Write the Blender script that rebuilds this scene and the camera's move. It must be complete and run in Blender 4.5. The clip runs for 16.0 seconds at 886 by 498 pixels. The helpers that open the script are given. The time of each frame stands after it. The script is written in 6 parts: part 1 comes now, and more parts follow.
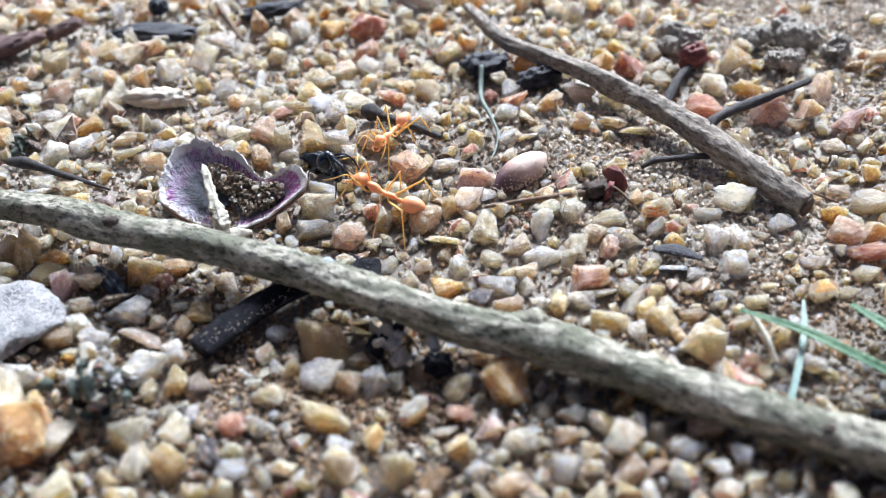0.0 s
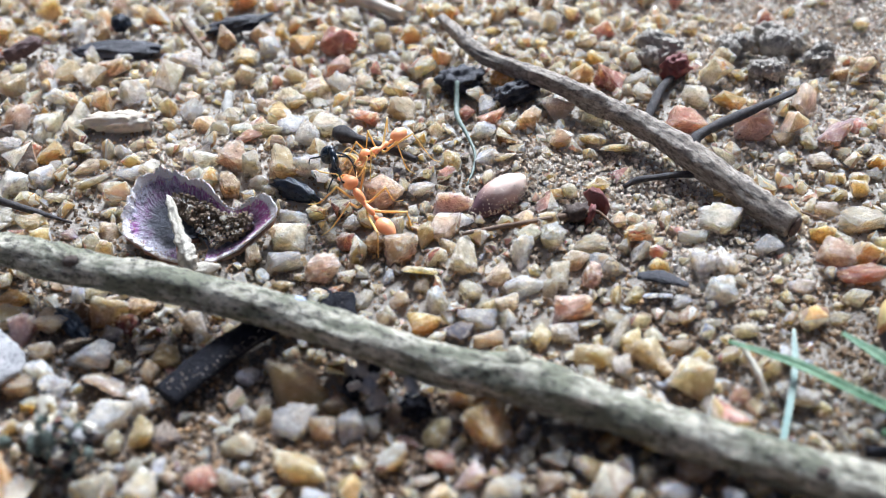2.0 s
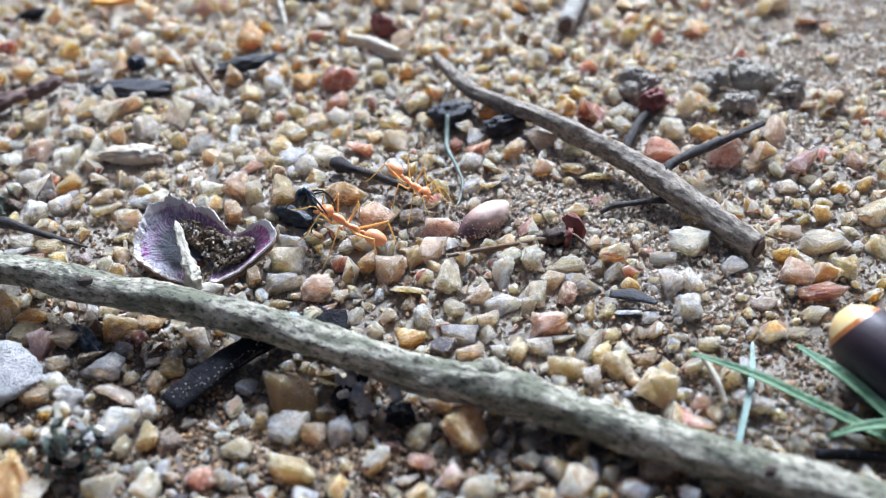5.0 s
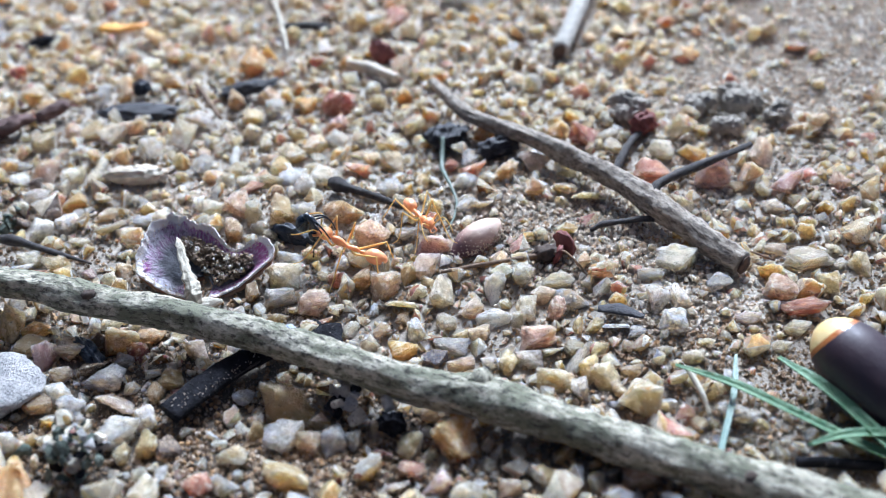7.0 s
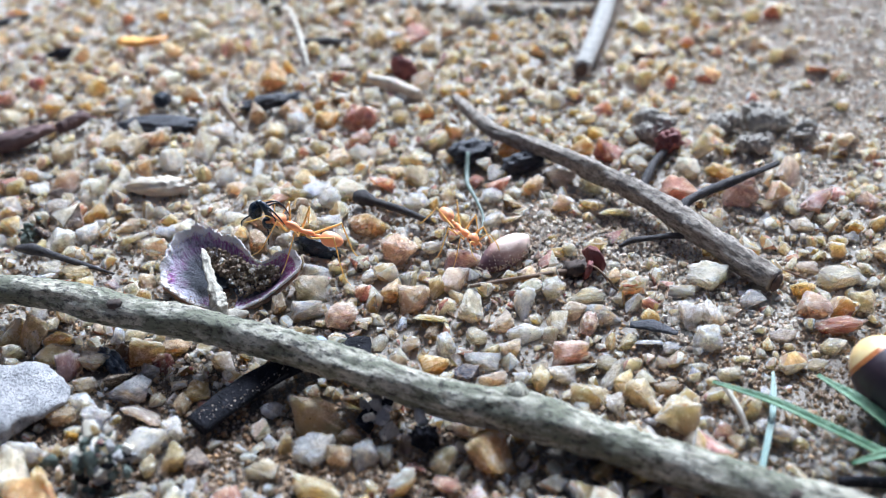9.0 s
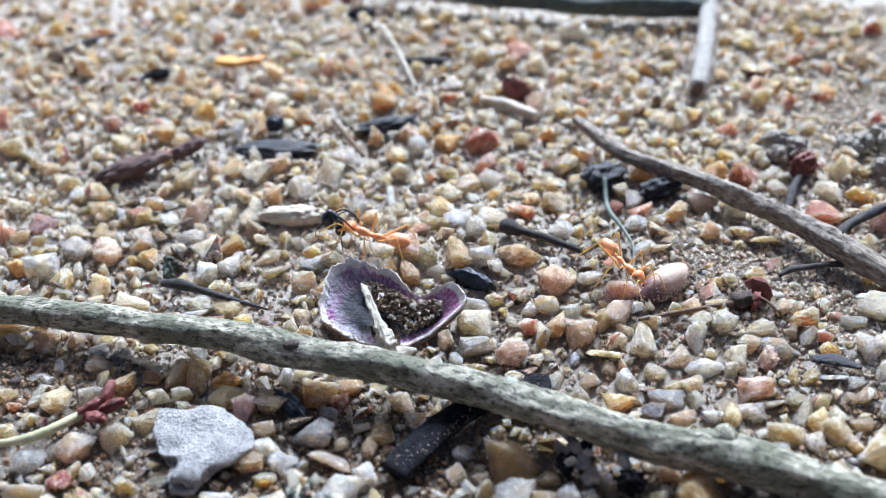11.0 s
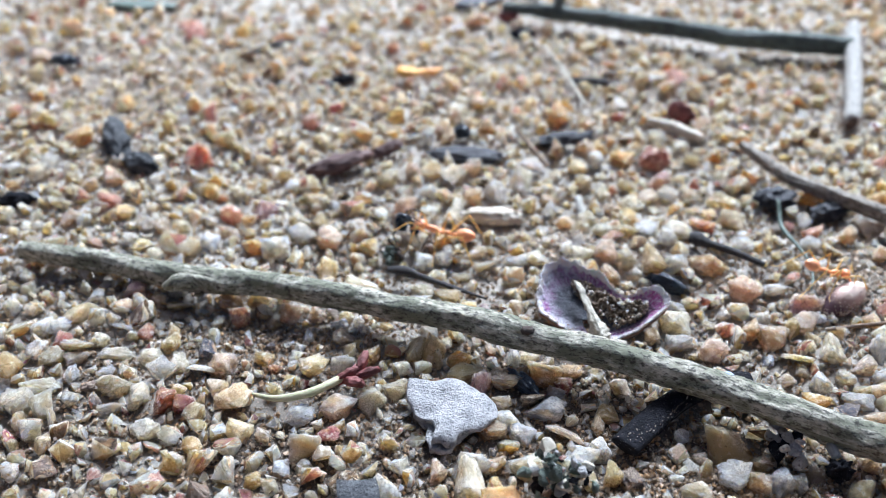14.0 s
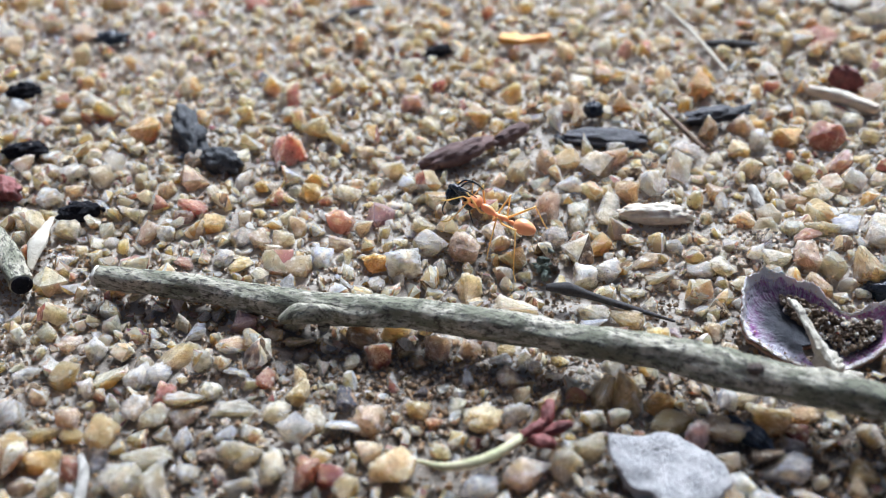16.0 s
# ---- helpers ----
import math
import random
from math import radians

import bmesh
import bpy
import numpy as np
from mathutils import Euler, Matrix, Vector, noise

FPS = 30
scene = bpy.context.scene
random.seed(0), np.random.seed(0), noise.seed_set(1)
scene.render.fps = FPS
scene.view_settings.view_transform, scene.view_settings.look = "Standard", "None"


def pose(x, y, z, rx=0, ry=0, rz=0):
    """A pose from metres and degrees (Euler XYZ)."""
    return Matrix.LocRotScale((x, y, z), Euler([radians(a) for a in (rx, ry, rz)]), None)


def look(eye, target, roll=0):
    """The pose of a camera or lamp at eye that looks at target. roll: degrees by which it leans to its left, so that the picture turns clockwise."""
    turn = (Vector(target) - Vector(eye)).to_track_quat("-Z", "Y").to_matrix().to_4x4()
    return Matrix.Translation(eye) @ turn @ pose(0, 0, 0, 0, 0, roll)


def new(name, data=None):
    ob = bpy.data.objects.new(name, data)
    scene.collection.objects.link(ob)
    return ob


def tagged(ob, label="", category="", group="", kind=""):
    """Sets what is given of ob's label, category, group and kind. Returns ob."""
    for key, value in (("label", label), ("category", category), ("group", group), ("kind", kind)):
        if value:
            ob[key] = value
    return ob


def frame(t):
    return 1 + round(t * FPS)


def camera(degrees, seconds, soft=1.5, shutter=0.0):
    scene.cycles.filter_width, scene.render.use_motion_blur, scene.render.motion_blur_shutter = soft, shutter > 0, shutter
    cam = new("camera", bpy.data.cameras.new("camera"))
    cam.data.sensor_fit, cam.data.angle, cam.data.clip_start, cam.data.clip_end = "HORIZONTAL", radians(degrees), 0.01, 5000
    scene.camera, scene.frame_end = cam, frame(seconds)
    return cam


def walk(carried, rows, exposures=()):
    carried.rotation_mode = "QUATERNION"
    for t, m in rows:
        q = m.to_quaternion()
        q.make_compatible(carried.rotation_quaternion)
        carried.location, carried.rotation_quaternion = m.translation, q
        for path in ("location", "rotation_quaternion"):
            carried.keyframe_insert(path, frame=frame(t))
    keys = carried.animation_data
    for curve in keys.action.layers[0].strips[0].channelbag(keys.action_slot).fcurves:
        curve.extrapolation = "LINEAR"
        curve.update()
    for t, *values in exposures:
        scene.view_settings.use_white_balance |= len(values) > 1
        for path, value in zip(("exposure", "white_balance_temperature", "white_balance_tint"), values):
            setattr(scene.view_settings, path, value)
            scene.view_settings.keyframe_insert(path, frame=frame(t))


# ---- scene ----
cam = camera(50.9, 16.0, soft=0.7)
cam.data.dof.use_dof = True
cam.data.dof.focus_distance = 0.105
cam.data.dof.aperture_fstop = 22.0
PATH = [
    (0, (-0.00554, -0.07922, 0.06609), (-0.00544, -0.00492, -0.00085), -1.70),
    (0.5, (-0.00635, -0.07925, 0.06612), (-0.00631, -0.00504, -0.00091), -1.80),
    (1, (-0.00474, -0.07679, 0.06817), (-0.00435, -0.00276, 0.00095), -2.46),
    (1.5, (-0.00421, -0.06997, 0.06604), (-0.00258, 0.00369, -0.00157), -2.32),
    (2, (-0.00456, -0.07355, 0.06680), (-0.00284, -0.00020, -0.00115), -2.12),
    (2.5, (-0.00338, -0.07592, 0.06957), (-0.00254, -0.00196, 0.00226), -2.68),
    (3, (-0.00341, -0.07582, 0.06999), (-0.00267, -0.00116, 0.00347), -2.98),
    (3.5, (-0.00278, -0.07497, 0.07006), (-0.00198, -0.00009, 0.00379), -3.14),
    (4, (-0.00256, -0.07647, 0.06965), (-0.00192, -0.00134, 0.00366), -3.11),
    (6.5, (0.00028, -0.08305, 0.07195), (-0.00012, -0.00555, 0.00876), -3.24),
    (7, (0.00000, -0.08339, 0.07109), (-0.00039, -0.00539, 0.00852), -3.27),
    (7.5, (0.00046, -0.08324, 0.07168), (0.00011, -0.00488, 0.00956), -3.07),
    (8, (-0.00097, -0.08441, 0.06892), (-0.00101, -0.00552, 0.00747), -2.43),
    (8.5, (-0.00106, -0.08407, 0.06950), (-0.00089, -0.00480, 0.00854), -2.31),
    (9, (-0.00410, -0.08314, 0.06945), (-0.00372, -0.00348, 0.00900), -2.22),
    (9.5, (-0.00542, -0.08311, 0.07025), (-0.00504, -0.00329, 0.01001), -2.00),
    (10, (-0.01498, -0.08032, 0.07158), (-0.01361, -0.00059, 0.01123), -1.60),
    (10.2, (-0.01816, -0.07827, 0.07183), (-0.01664, 0.00111, 0.01104), -1.68),
    (12.3, (-0.02632, -0.07838, 0.07333), (-0.02512, 0.00146, 0.01313), -3.30),
    (12.5, (-0.02574, -0.08235, 0.07631), (-0.02507, -0.00201, 0.01677), -3.52),
    (13, (-0.03458, -0.08573, 0.07317), (-0.03541, -0.00498, 0.01420), -2.59),
    (13.5, (-0.04221, -0.08828, 0.07204), (-0.04340, -0.00816, 0.01222), -0.56),
    (14, (-0.04756, -0.08876, 0.07901), (-0.04855, -0.00867, 0.01914), 0.34),
    (14.5, (-0.06144, -0.08758, 0.08428), (-0.06283, -0.00775, 0.02407), 0.11),
    (15, (-0.06451, -0.08057, 0.08191), (-0.06618, -0.00077, 0.02166), -0.64),
    (15.5, (-0.06599, -0.07176, 0.07140), (-0.06699, 0.00644, 0.00908), -0.79),
    (16, (-0.06677, -0.06706, 0.07031), (-0.06758, 0.01036, 0.00702), -1.39),
]
walk(cam, [(t, look(eye, target, roll)) for t, eye, target, roll in PATH], [(0.0, 0.84, 5450.0, 9.5), (3.5, 0.69, 5360.0, 9.0), (7.0, 0.71, 5130.0, 8.5), (12.5, 0.72, 5220.0, 8.5), (14.5, 0.67, 5200.0, 8.0), (16.0, 0.60, 5420.0, 9.0)])

# ---- light: bright hazy sky, softened sun high behind the subject ----
SUN_TURN, SUN_HEIGHT = 14.0, 42.0      # degrees clockwise from +y, above the horizon
world = bpy.data.worlds.new("sky")
world.use_nodes = True
scene.world = world
sky = world.node_tree.nodes.new("ShaderNodeTexSky")
sky.sky_type = "NISHITA"
sky.sun_disc = False
sky.sun_elevation = radians(SUN_HEIGHT)
sky.sun_rotation = radians(SUN_TURN)
sky.air_density = 0.25
sky.dust_density = 6.0
back = world.node_tree.nodes["Background"]
back.inputs["Strength"].default_value = 0.07
world.node_tree.links.new(sky.outputs[0], back.inputs["Color"])
lamp = bpy.data.lights.new("sun", "SUN")
lamp.energy, lamp.angle, lamp.color = 5.0, radians(24), (1.0, 0.97, 0.94)
sun_away = Vector((math.sin(radians(SUN_TURN)) * math.cos(radians(SUN_HEIGHT)),
                   math.cos(radians(SUN_TURN)) * math.cos(radians(SUN_HEIGHT)), math.sin(radians(SUN_HEIGHT))))
new("sun", lamp).matrix_world = look(sun_away, (0, 0, 0))

# ---- materials ----
RNG = np.random.default_rng(7)


class Shader:
    """A principled material with short helpers to wire nodes."""

    def __init__(self, name, rough=0.6, sss=0.0, coat=0.0, ior=1.5, reach=0.0006):
        self.mat = bpy.data.materials.new(name)
        self.mat.use_nodes = True
        self.tree = self.mat.node_tree
        self.out = self.tree.nodes["Principled BSDF"]
        self.set("Roughness", rough)
        self.set("IOR", ior)
        if coat:
            self.set("Coat Weight", coat)
            self.set("Coat Roughness", 0.15)
        if sss:
            self.set("Subsurface Weight", sss)
            self.set("Subsurface Radius", (1.0, 0.64, 0.36))
            self.set("Subsurface Scale", reach)

    def set(self, slot, value):
        self.out.inputs[slot].default_value = value

    def node(self, kind, **slots):
        n = self.tree.nodes.new("ShaderNode" + kind)
        for k, v in slots.items():
            self.feed(v, n.inputs[k])
        return n

    def feed(self, value, slot):
        if hasattr(value, "is_output"):
            self.tree.links.new(value, slot)
        else:
            slot.default_value = value

    def place(self, stretch=(1, 1, 1), uv=False):
        c = self.node("TexCoord").outputs["UV" if uv else "Object"]
        m = self.node("Mapping")
        self.tree.links.new(c, m.inputs["Vector"])
        m.inputs["Scale"].default_value = stretch
        return m.outputs[0]

    def noise(self, scale, detail=4.0, rough=0.6, at=None, w=None):
        n = self.node("TexNoise")
        n.inputs["Scale"].default_value = scale
        n.inputs["Detail"].default_value = detail
        n.inputs["Roughness"].default_value = rough
        self.tree.links.new(at or self.place(), n.inputs["Vector"])
        if w is not None:
            n.noise_dimensions = "4D"
            self.feed(w, n.inputs["W"])
        return n.outputs["Fac"]

    def ramp(self, fac, stops, mode="LINEAR"):
        r = self.node("ValToRGB")
        r.color_ramp.interpolation = mode
        while len(r.color_ramp.elements) < len(stops):
            r.color_ramp.elements.new(1.0)
        for e, (p, c) in zip(r.color_ramp.elements, stops):
            e.position = p
            e.color = (*((c,) * 3 if isinstance(c, (int, float)) else c), 1)
        self.feed(fac, r.inputs[0])
        return r.outputs[0]

    def math(self, op, a, b=0.5):
        n = self.node("Math")
        n.operation = op
        self.feed(a, n.inputs[0])
        self.feed(b, n.inputs[1])
        return n.outputs[0]

    def mix(self, fac, a, b, mode="MIX"):
        n = self.node("Mix")
        n.data_type, n.blend_type = "RGBA", mode
        self.feed(fac, n.inputs[0])
        for v, s in ((a, n.inputs[6]), (b, n.inputs[7])):
            self.feed((*v, 1) if isinstance(v, tuple) else v, s)
        return n.outputs[2]

    def colour(self, c):
        self.feed((*c, 1) if isinstance(c, tuple) else c, self.out.inputs["Base Color"])

    def rough(self, fac, lo, hi):
        self.feed(self.ramp(fac, [(0.3, lo), (0.7, hi)]), self.out.inputs["Roughness"])

    def bump(self, height, depth, strength=1.0):
        b = self.node("Bump")
        b.inputs["Distance"].default_value = depth
        b.inputs["Strength"].default_value = strength
        self.tree.links.new(height, b.inputs["Height"])
        self.tree.links.new(b.outputs[0], self.out.inputs["Normal"])


GRAVEL_RAMP = [(0.0, (0.97, 0.79, 0.54)), (0.13, (0.97, 0.86, 0.70)), (0.22, (0.95, 0.61, 0.30)), (0.32, (0.95, 0.67, 0.50)),
               (0.40, (0.98, 0.94, 0.88)), (0.47, (0.86, 0.56, 0.33)), (0.55, (0.93, 0.55, 0.41)), (0.61, (0.97, 0.81, 0.57)),
               (0.71, (0.86, 0.75, 0.64)), (0.75, (0.66, 0.29, 0.27)), (0.79, (0.98, 0.90, 0.77)), (0.87, (0.94, 0.48, 0.18)),
               (0.92, (0.36, 0.12, 0.15)), (0.945, (0.18, 0.20, 0.25)), (0.955, (0.016, 0.019, 0.027))]


def stone_material(name, base, per_island=False, sss=1.0, unit=1.0, clear=0.44):
    """Quartz and feldspar grains: half-clear body with milky clouds, iron stain in the cracks, sugary frosted skin. unit: metres to one unit of the mesh."""
    s = Shader(name, 0.4, sss, reach=0.0032)
    s.set("Subsurface Anisotropy", 0.5)
    s.set("Subsurface Radius", (1.0, 0.92, 0.74))
    if per_island:
        pick = s.node("NewGeometry").outputs["Random Per Island"]
    else:
        pick = s.node("ObjectInfo").outputs["Random"]
    if isinstance(base, list):
        body = s.ramp(pick, base, "CONSTANT")
    else:
        body = s.mix(s.math("FRACT", s.math("MULTIPLY", pick, 7.3)), base[0], base[1])
    tone = s.math("FRACT", s.math("MULTIPLY", pick, 91.7))
    own = s.math("FRACT", s.math("MULTIPLY", pick, 37.9))
    body = s.mix(s.math("MULTIPLY", tone, 0.32), body, (0.88, 0.56, 0.28))
    seed = s.math("MULTIPLY", pick, 60.0)
    broad = s.noise(420 * unit, 3, 0.55, w=seed)
    cloud = s.noise(1000 * unit, 5, 0.65, w=seed)
    fine = s.noise(2600 * unit, 6, 0.8, w=seed)
    grit = s.noise(7000 * unit, 4, 0.75, w=seed)
    fleck = s.noise(1700 * unit, 5, 0.9, w=s.math("ADD", seed, 9.0))
    body = s.mix(s.ramp(broad, [(0.53, 0.0), (0.68, 0.6)]), body, (0.92, 0.58, 0.28))
    body = s.mix(s.ramp(cloud, [(0.34, 0.65), (0.46, 0.0)]), body, (0.97, 0.88, 0.73))
    body = s.mix(s.ramp(cloud, [(0.58, 0.0), (0.70, 0.45)]), body, (0.60, 0.34, 0.16))
    body = s.mix(s.ramp(fine, [(0.57, 0.0), (0.65, 0.5)]), body, (0.42, 0.26, 0.14))
    body = s.mix(s.ramp(fleck, [(0.60, 0.0), (0.64, 0.9)]), body, (0.05, 0.04, 0.035))
    body = s.mix(s.ramp(grit, [(0.57, 0.0), (0.65, 0.4)]), body, (0.36, 0.24, 0.15))
    dust = s.math("MULTIPLY", s.ramp(broad, [(0.36, 0.8), (0.50, 0.0)]), s.ramp(grit, [(0.46, 0.9), (0.54, 0.0)]))
    body = s.mix(dust, body, (0.62, 0.51, 0.37))
    s.colour(body)
    if clear:
        milky = s.ramp(s.math("ADD", cloud, s.math("MULTIPLY", own, 0.25)), [(0.40, clear * 0.2), (0.66, clear * 1.3)])
        s.feed(s.math("MULTIPLY", milky, s.ramp(dust, [(0.0, 1.0), (0.7, 0.0)])), s.out.inputs["Transmission Weight"])
    s.rough(s.math("ADD", s.math("MULTIPLY", fine, 0.7), s.math("MULTIPLY", grit, 0.3)), 0.04, 0.34)
    relief = s.math("ADD", s.math("MULTIPLY", cloud, 1.0), s.math("MULTIPLY", fine, 0.55))
    s.bump(s.math("ADD", relief, s.math("MULTIPLY", grit, 0.4)), 0.0006, 1.0)
    return s.mat


M_GRAVEL = stone_material("mixed_gravel", GRAVEL_RAMP, True)
SAND_RAMP = [(0.0, (0.66, 0.59, 0.48)), (0.2, (0.80, 0.74, 0.63)), (0.42, (0.42, 0.36, 0.28)), (0.48, (0.88, 0.84, 0.75)), (0.66, (0.58, 0.49, 0.38)),
             (0.74, (0.94, 0.91, 0.85)), (0.90, (0.68, 0.52, 0.38)), (0.95, (0.06, 0.05, 0.05))]
# Brown copy of the sand colours, painting shade near the stick and in gaps.
SHADE_SAND_RAMP = [(0.0, (0.20, 0.15, 0.10)), (0.25, (0.30, 0.24, 0.17)), (0.45, (0.11, 0.08, 0.06)), (0.6, (0.42, 0.34, 0.25)), (0.72, (0.18, 0.12, 0.08)),
             (0.86, (0.66, 0.60, 0.52)), (0.91, (0.04, 0.035, 0.035))]
M_GRAIN_SHADE = stone_material("shade_brown_sand_grain", SHADE_SAND_RAMP, True, 0.0, clear=0.0)
M_GRAIN = stone_material("sand_grain", SAND_RAMP, True, 0.0, clear=0.0)
STONE_COLOURS = {
    "white": ("white_quartz", (0.98, 0.94, 0.91), (0.96, 0.90, 0.84)),
    "cream": ("cream_quartz", (0.97, 0.84, 0.68), (0.95, 0.76, 0.56)),
    "amber": ("amber_quartz", (0.95, 0.63, 0.34), (0.95, 0.70, 0.46)),
    "orange": ("orange_feldspar", (0.94, 0.50, 0.20), (0.93, 0.55, 0.27)),
    "rose": ("rose_feldspar", (0.94, 0.59, 0.46), (0.95, 0.67, 0.53)),
    "pink": ("pink_feldspar", (0.78, 0.31, 0.27), (0.74, 0.34, 0.30)),
    "wine": ("wine_red_garnet", (0.42, 0.16, 0.17), (0.48, 0.20, 0.19)),
    "mauve": ("mauve_quartzite", (0.72, 0.45, 0.46), (0.78, 0.53, 0.50)),
    "brown": ("brown_quartz", (0.70, 0.48, 0.31), (0.62, 0.44, 0.31)),
    "grey": ("grey_quartz", (0.74, 0.71, 0.67), (0.66, 0.65, 0.64)),
    "slate": ("slate_chip", (0.09, 0.10, 0.13), (0.13, 0.14, 0.18)),
    "black": ("black_charcoal", (0.018, 0.018, 0.022), (0.03, 0.03, 0.035)),
}


def stone_set(suffix, per_island, unit):
    out = {}
    for key, (name, a, b) in STONE_COLOURS.items():
        dark = key in ("slate", "black")
        out[key] = stone_material(name + suffix, (a, b), per_island, 0.0 if dark else 1.0, unit, 0.0 if dark else 0.44)
    return out


STONE = stone_set("", False, 0.0033)
STONE_FAR = stone_set("_joined", True, 1.0)


def ground_material():
    """Sand, pale in broad patches, brown in others; shade painted brown over one spot a hand wide."""
    s = Shader("sand", 0.75)
    at = s.node("SeparateXYZ")
    s.feed(s.place(), at.inputs[0])
    east = s.math("MULTIPLY", s.math("ADD", at.outputs[0], 0.04), 0.35)
    north = s.math("ADD", at.outputs[1], 0.035)
    away = s.math("SQRT", s.math("ADD", s.math("MULTIPLY", east, east), s.math("MULTIPLY", north, north)))
    # The pale share grows with distance, painting the glare of the far ground.
    dry = s.math("ADD", s.noise(42, 4, 0.6), s.math("MULTIPLY", s.math("MINIMUM", away, 0.2), 5.0))
    b, c = s.noise(1700, 6, 0.75), s.noise(3600, 5, 0.75)
    col = s.mix(s.ramp(dry, [(0.56, 0.0), (0.86, 1.0)]), (0.075, 0.054, 0.036), (0.57, 0.52, 0.44))
    col = s.mix(s.ramp(b, [(0.52, 0.0), (0.60, 0.6)]), col, (0.20, 0.17, 0.13))
    col = s.mix(s.ramp(c, [(0.57, 0.0), (0.63, 0.8)]), col, (0.60, 0.52, 0.42))
    s.colour(col)
    s.bump(s.math("ADD", b, s.math("MULTIPLY", c, 0.7)), 0.0004)
    return s.mat


def bark_material(name, light, mid, dark, fleck=0.6, tint=None):
    """Weathered bark: mottled, streaked along the length, dark flecks, pale worn ridges."""
    s = Shader(name, 0.7)
    long_streak = s.noise(1, 6, 0.72, s.place((620, 1300, 1), True))
    patch = s.noise(1, 6, 0.7, s.place((150, 300, 1), True))
    pit = s.noise(1, 6, 0.78, s.place((900, 2000, 1), True))
    col = s.mix(s.ramp(long_streak, [(0.42, 0.0), (0.58, 1.0)]), mid, light)
    if tint:
        col = s.mix(s.ramp(patch, [(0.45, 0.0), (0.54, 0.9)]), col, tint)
    col = s.mix(s.ramp(patch, [(0.34, 0.65), (0.42, 0.0)]), col, dark)
    col = s.mix(s.ramp(pit, [(0.51, 0.0), (0.57, fleck)]), col, dark)
    s.colour(col)
    s.rough(patch, 0.5, 0.8)
    s.bump(s.math("ADD", long_streak, pit), 0.0004)
    return s.mat


def plain_material(name, a, b, rough=0.5, scale=900, sss=0.0, depth=0.0002, coat=0.0, stain=None, stretch=(1, 1, 1), rare=0.55):
    s = Shader(name, rough, sss, coat)
    n, f = s.noise(scale, 4, 0.6, s.place(stretch)), s.noise(scale * 4.5, 4, 0.65, s.place(stretch))
    col = s.mix(s.ramp(n, [(0.35, 0.0), (0.65, 1.0)]), a, b)
    if stain:
        col = s.mix(s.ramp(f, [(rare, 0.0), (rare + 0.1, 0.8)]), col, stain)
    s.colour(col)
    s.rough(f, rough * 0.8, min(1.0, rough * 1.25))
    s.bump(f, depth)
    return s.mat


M_GROUND = ground_material()
M_BARK = bark_material("grey_bark", (0.68, 0.64, 0.51), (0.38, 0.36, 0.26), (0.045, 0.04, 0.03), 0.9, (0.19, 0.20, 0.13))
M_BARK_DARK = bark_material("brown_bark", (0.46, 0.40, 0.32), (0.22, 0.18, 0.14), (0.05, 0.04, 0.035), 0.7)
M_BARK_PALE = bark_material("pale_weathered_wood", (0.58, 0.56, 0.50), (0.42, 0.40, 0.35), (0.16, 0.14, 0.12), 0.4)
M_BARK_GREEN = bark_material("greenish_bark", (0.16, 0.19, 0.16), (0.09, 0.11, 0.095), (0.03, 0.035, 0.03), 0.5)
M_WOOD_END = plain_material("dark_wood_end", (0.16, 0.10, 0.07), (0.07, 0.05, 0.04), 0.8, 1500)
M_SCAR = plain_material("bud_scar", (0.05, 0.035, 0.03), (0.11, 0.08, 0.06), 0.8, 1500)
M_ROOT = plain_material("dry_root", (0.060, 0.052, 0.050), (0.022, 0.020, 0.022), 0.7, 1500)
M_STALK = plain_material("brown_stalk", (0.26, 0.17, 0.10), (0.14, 0.09, 0.06), 0.7, 1500)
M_CHAR = plain_material("charred_wood", (0.008, 0.008, 0.011), (0.022, 0.022, 0.028), 0.9, 700, depth=0.0006, stain=(0.55, 0.50, 0.44), rare=0.63)
M_CHAR.node_tree.nodes["Principled BSDF"].inputs["Specular IOR Level"].default_value = 0.15
M_BLACK_LEAF = plain_material("blackened_leaf", (0.015, 0.016, 0.022), (0.04, 0.04, 0.05), 0.5, 600, depth=0.0004)
M_BLUE_BLACK = plain_material("blue_black_husk", (0.006, 0.012, 0.024), (0.012, 0.024, 0.042), 0.3, 600)


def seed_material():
    """Seed coat: pinkish tan on the upper end, finely streaked; purple-brown towards the buried end paints soil and
    shade.
    """
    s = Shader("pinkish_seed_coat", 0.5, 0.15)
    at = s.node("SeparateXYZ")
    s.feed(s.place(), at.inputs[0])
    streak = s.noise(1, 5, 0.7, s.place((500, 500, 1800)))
    # Gradient along and up the coat paints shade below, light on top.
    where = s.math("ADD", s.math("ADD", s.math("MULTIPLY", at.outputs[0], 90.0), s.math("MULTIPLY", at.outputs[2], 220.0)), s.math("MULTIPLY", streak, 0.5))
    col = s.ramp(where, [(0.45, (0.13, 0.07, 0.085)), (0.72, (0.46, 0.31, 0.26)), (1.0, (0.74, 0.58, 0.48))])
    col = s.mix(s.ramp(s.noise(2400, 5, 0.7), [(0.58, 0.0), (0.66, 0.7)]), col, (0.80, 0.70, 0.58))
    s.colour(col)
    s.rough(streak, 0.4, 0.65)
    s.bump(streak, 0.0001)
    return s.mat


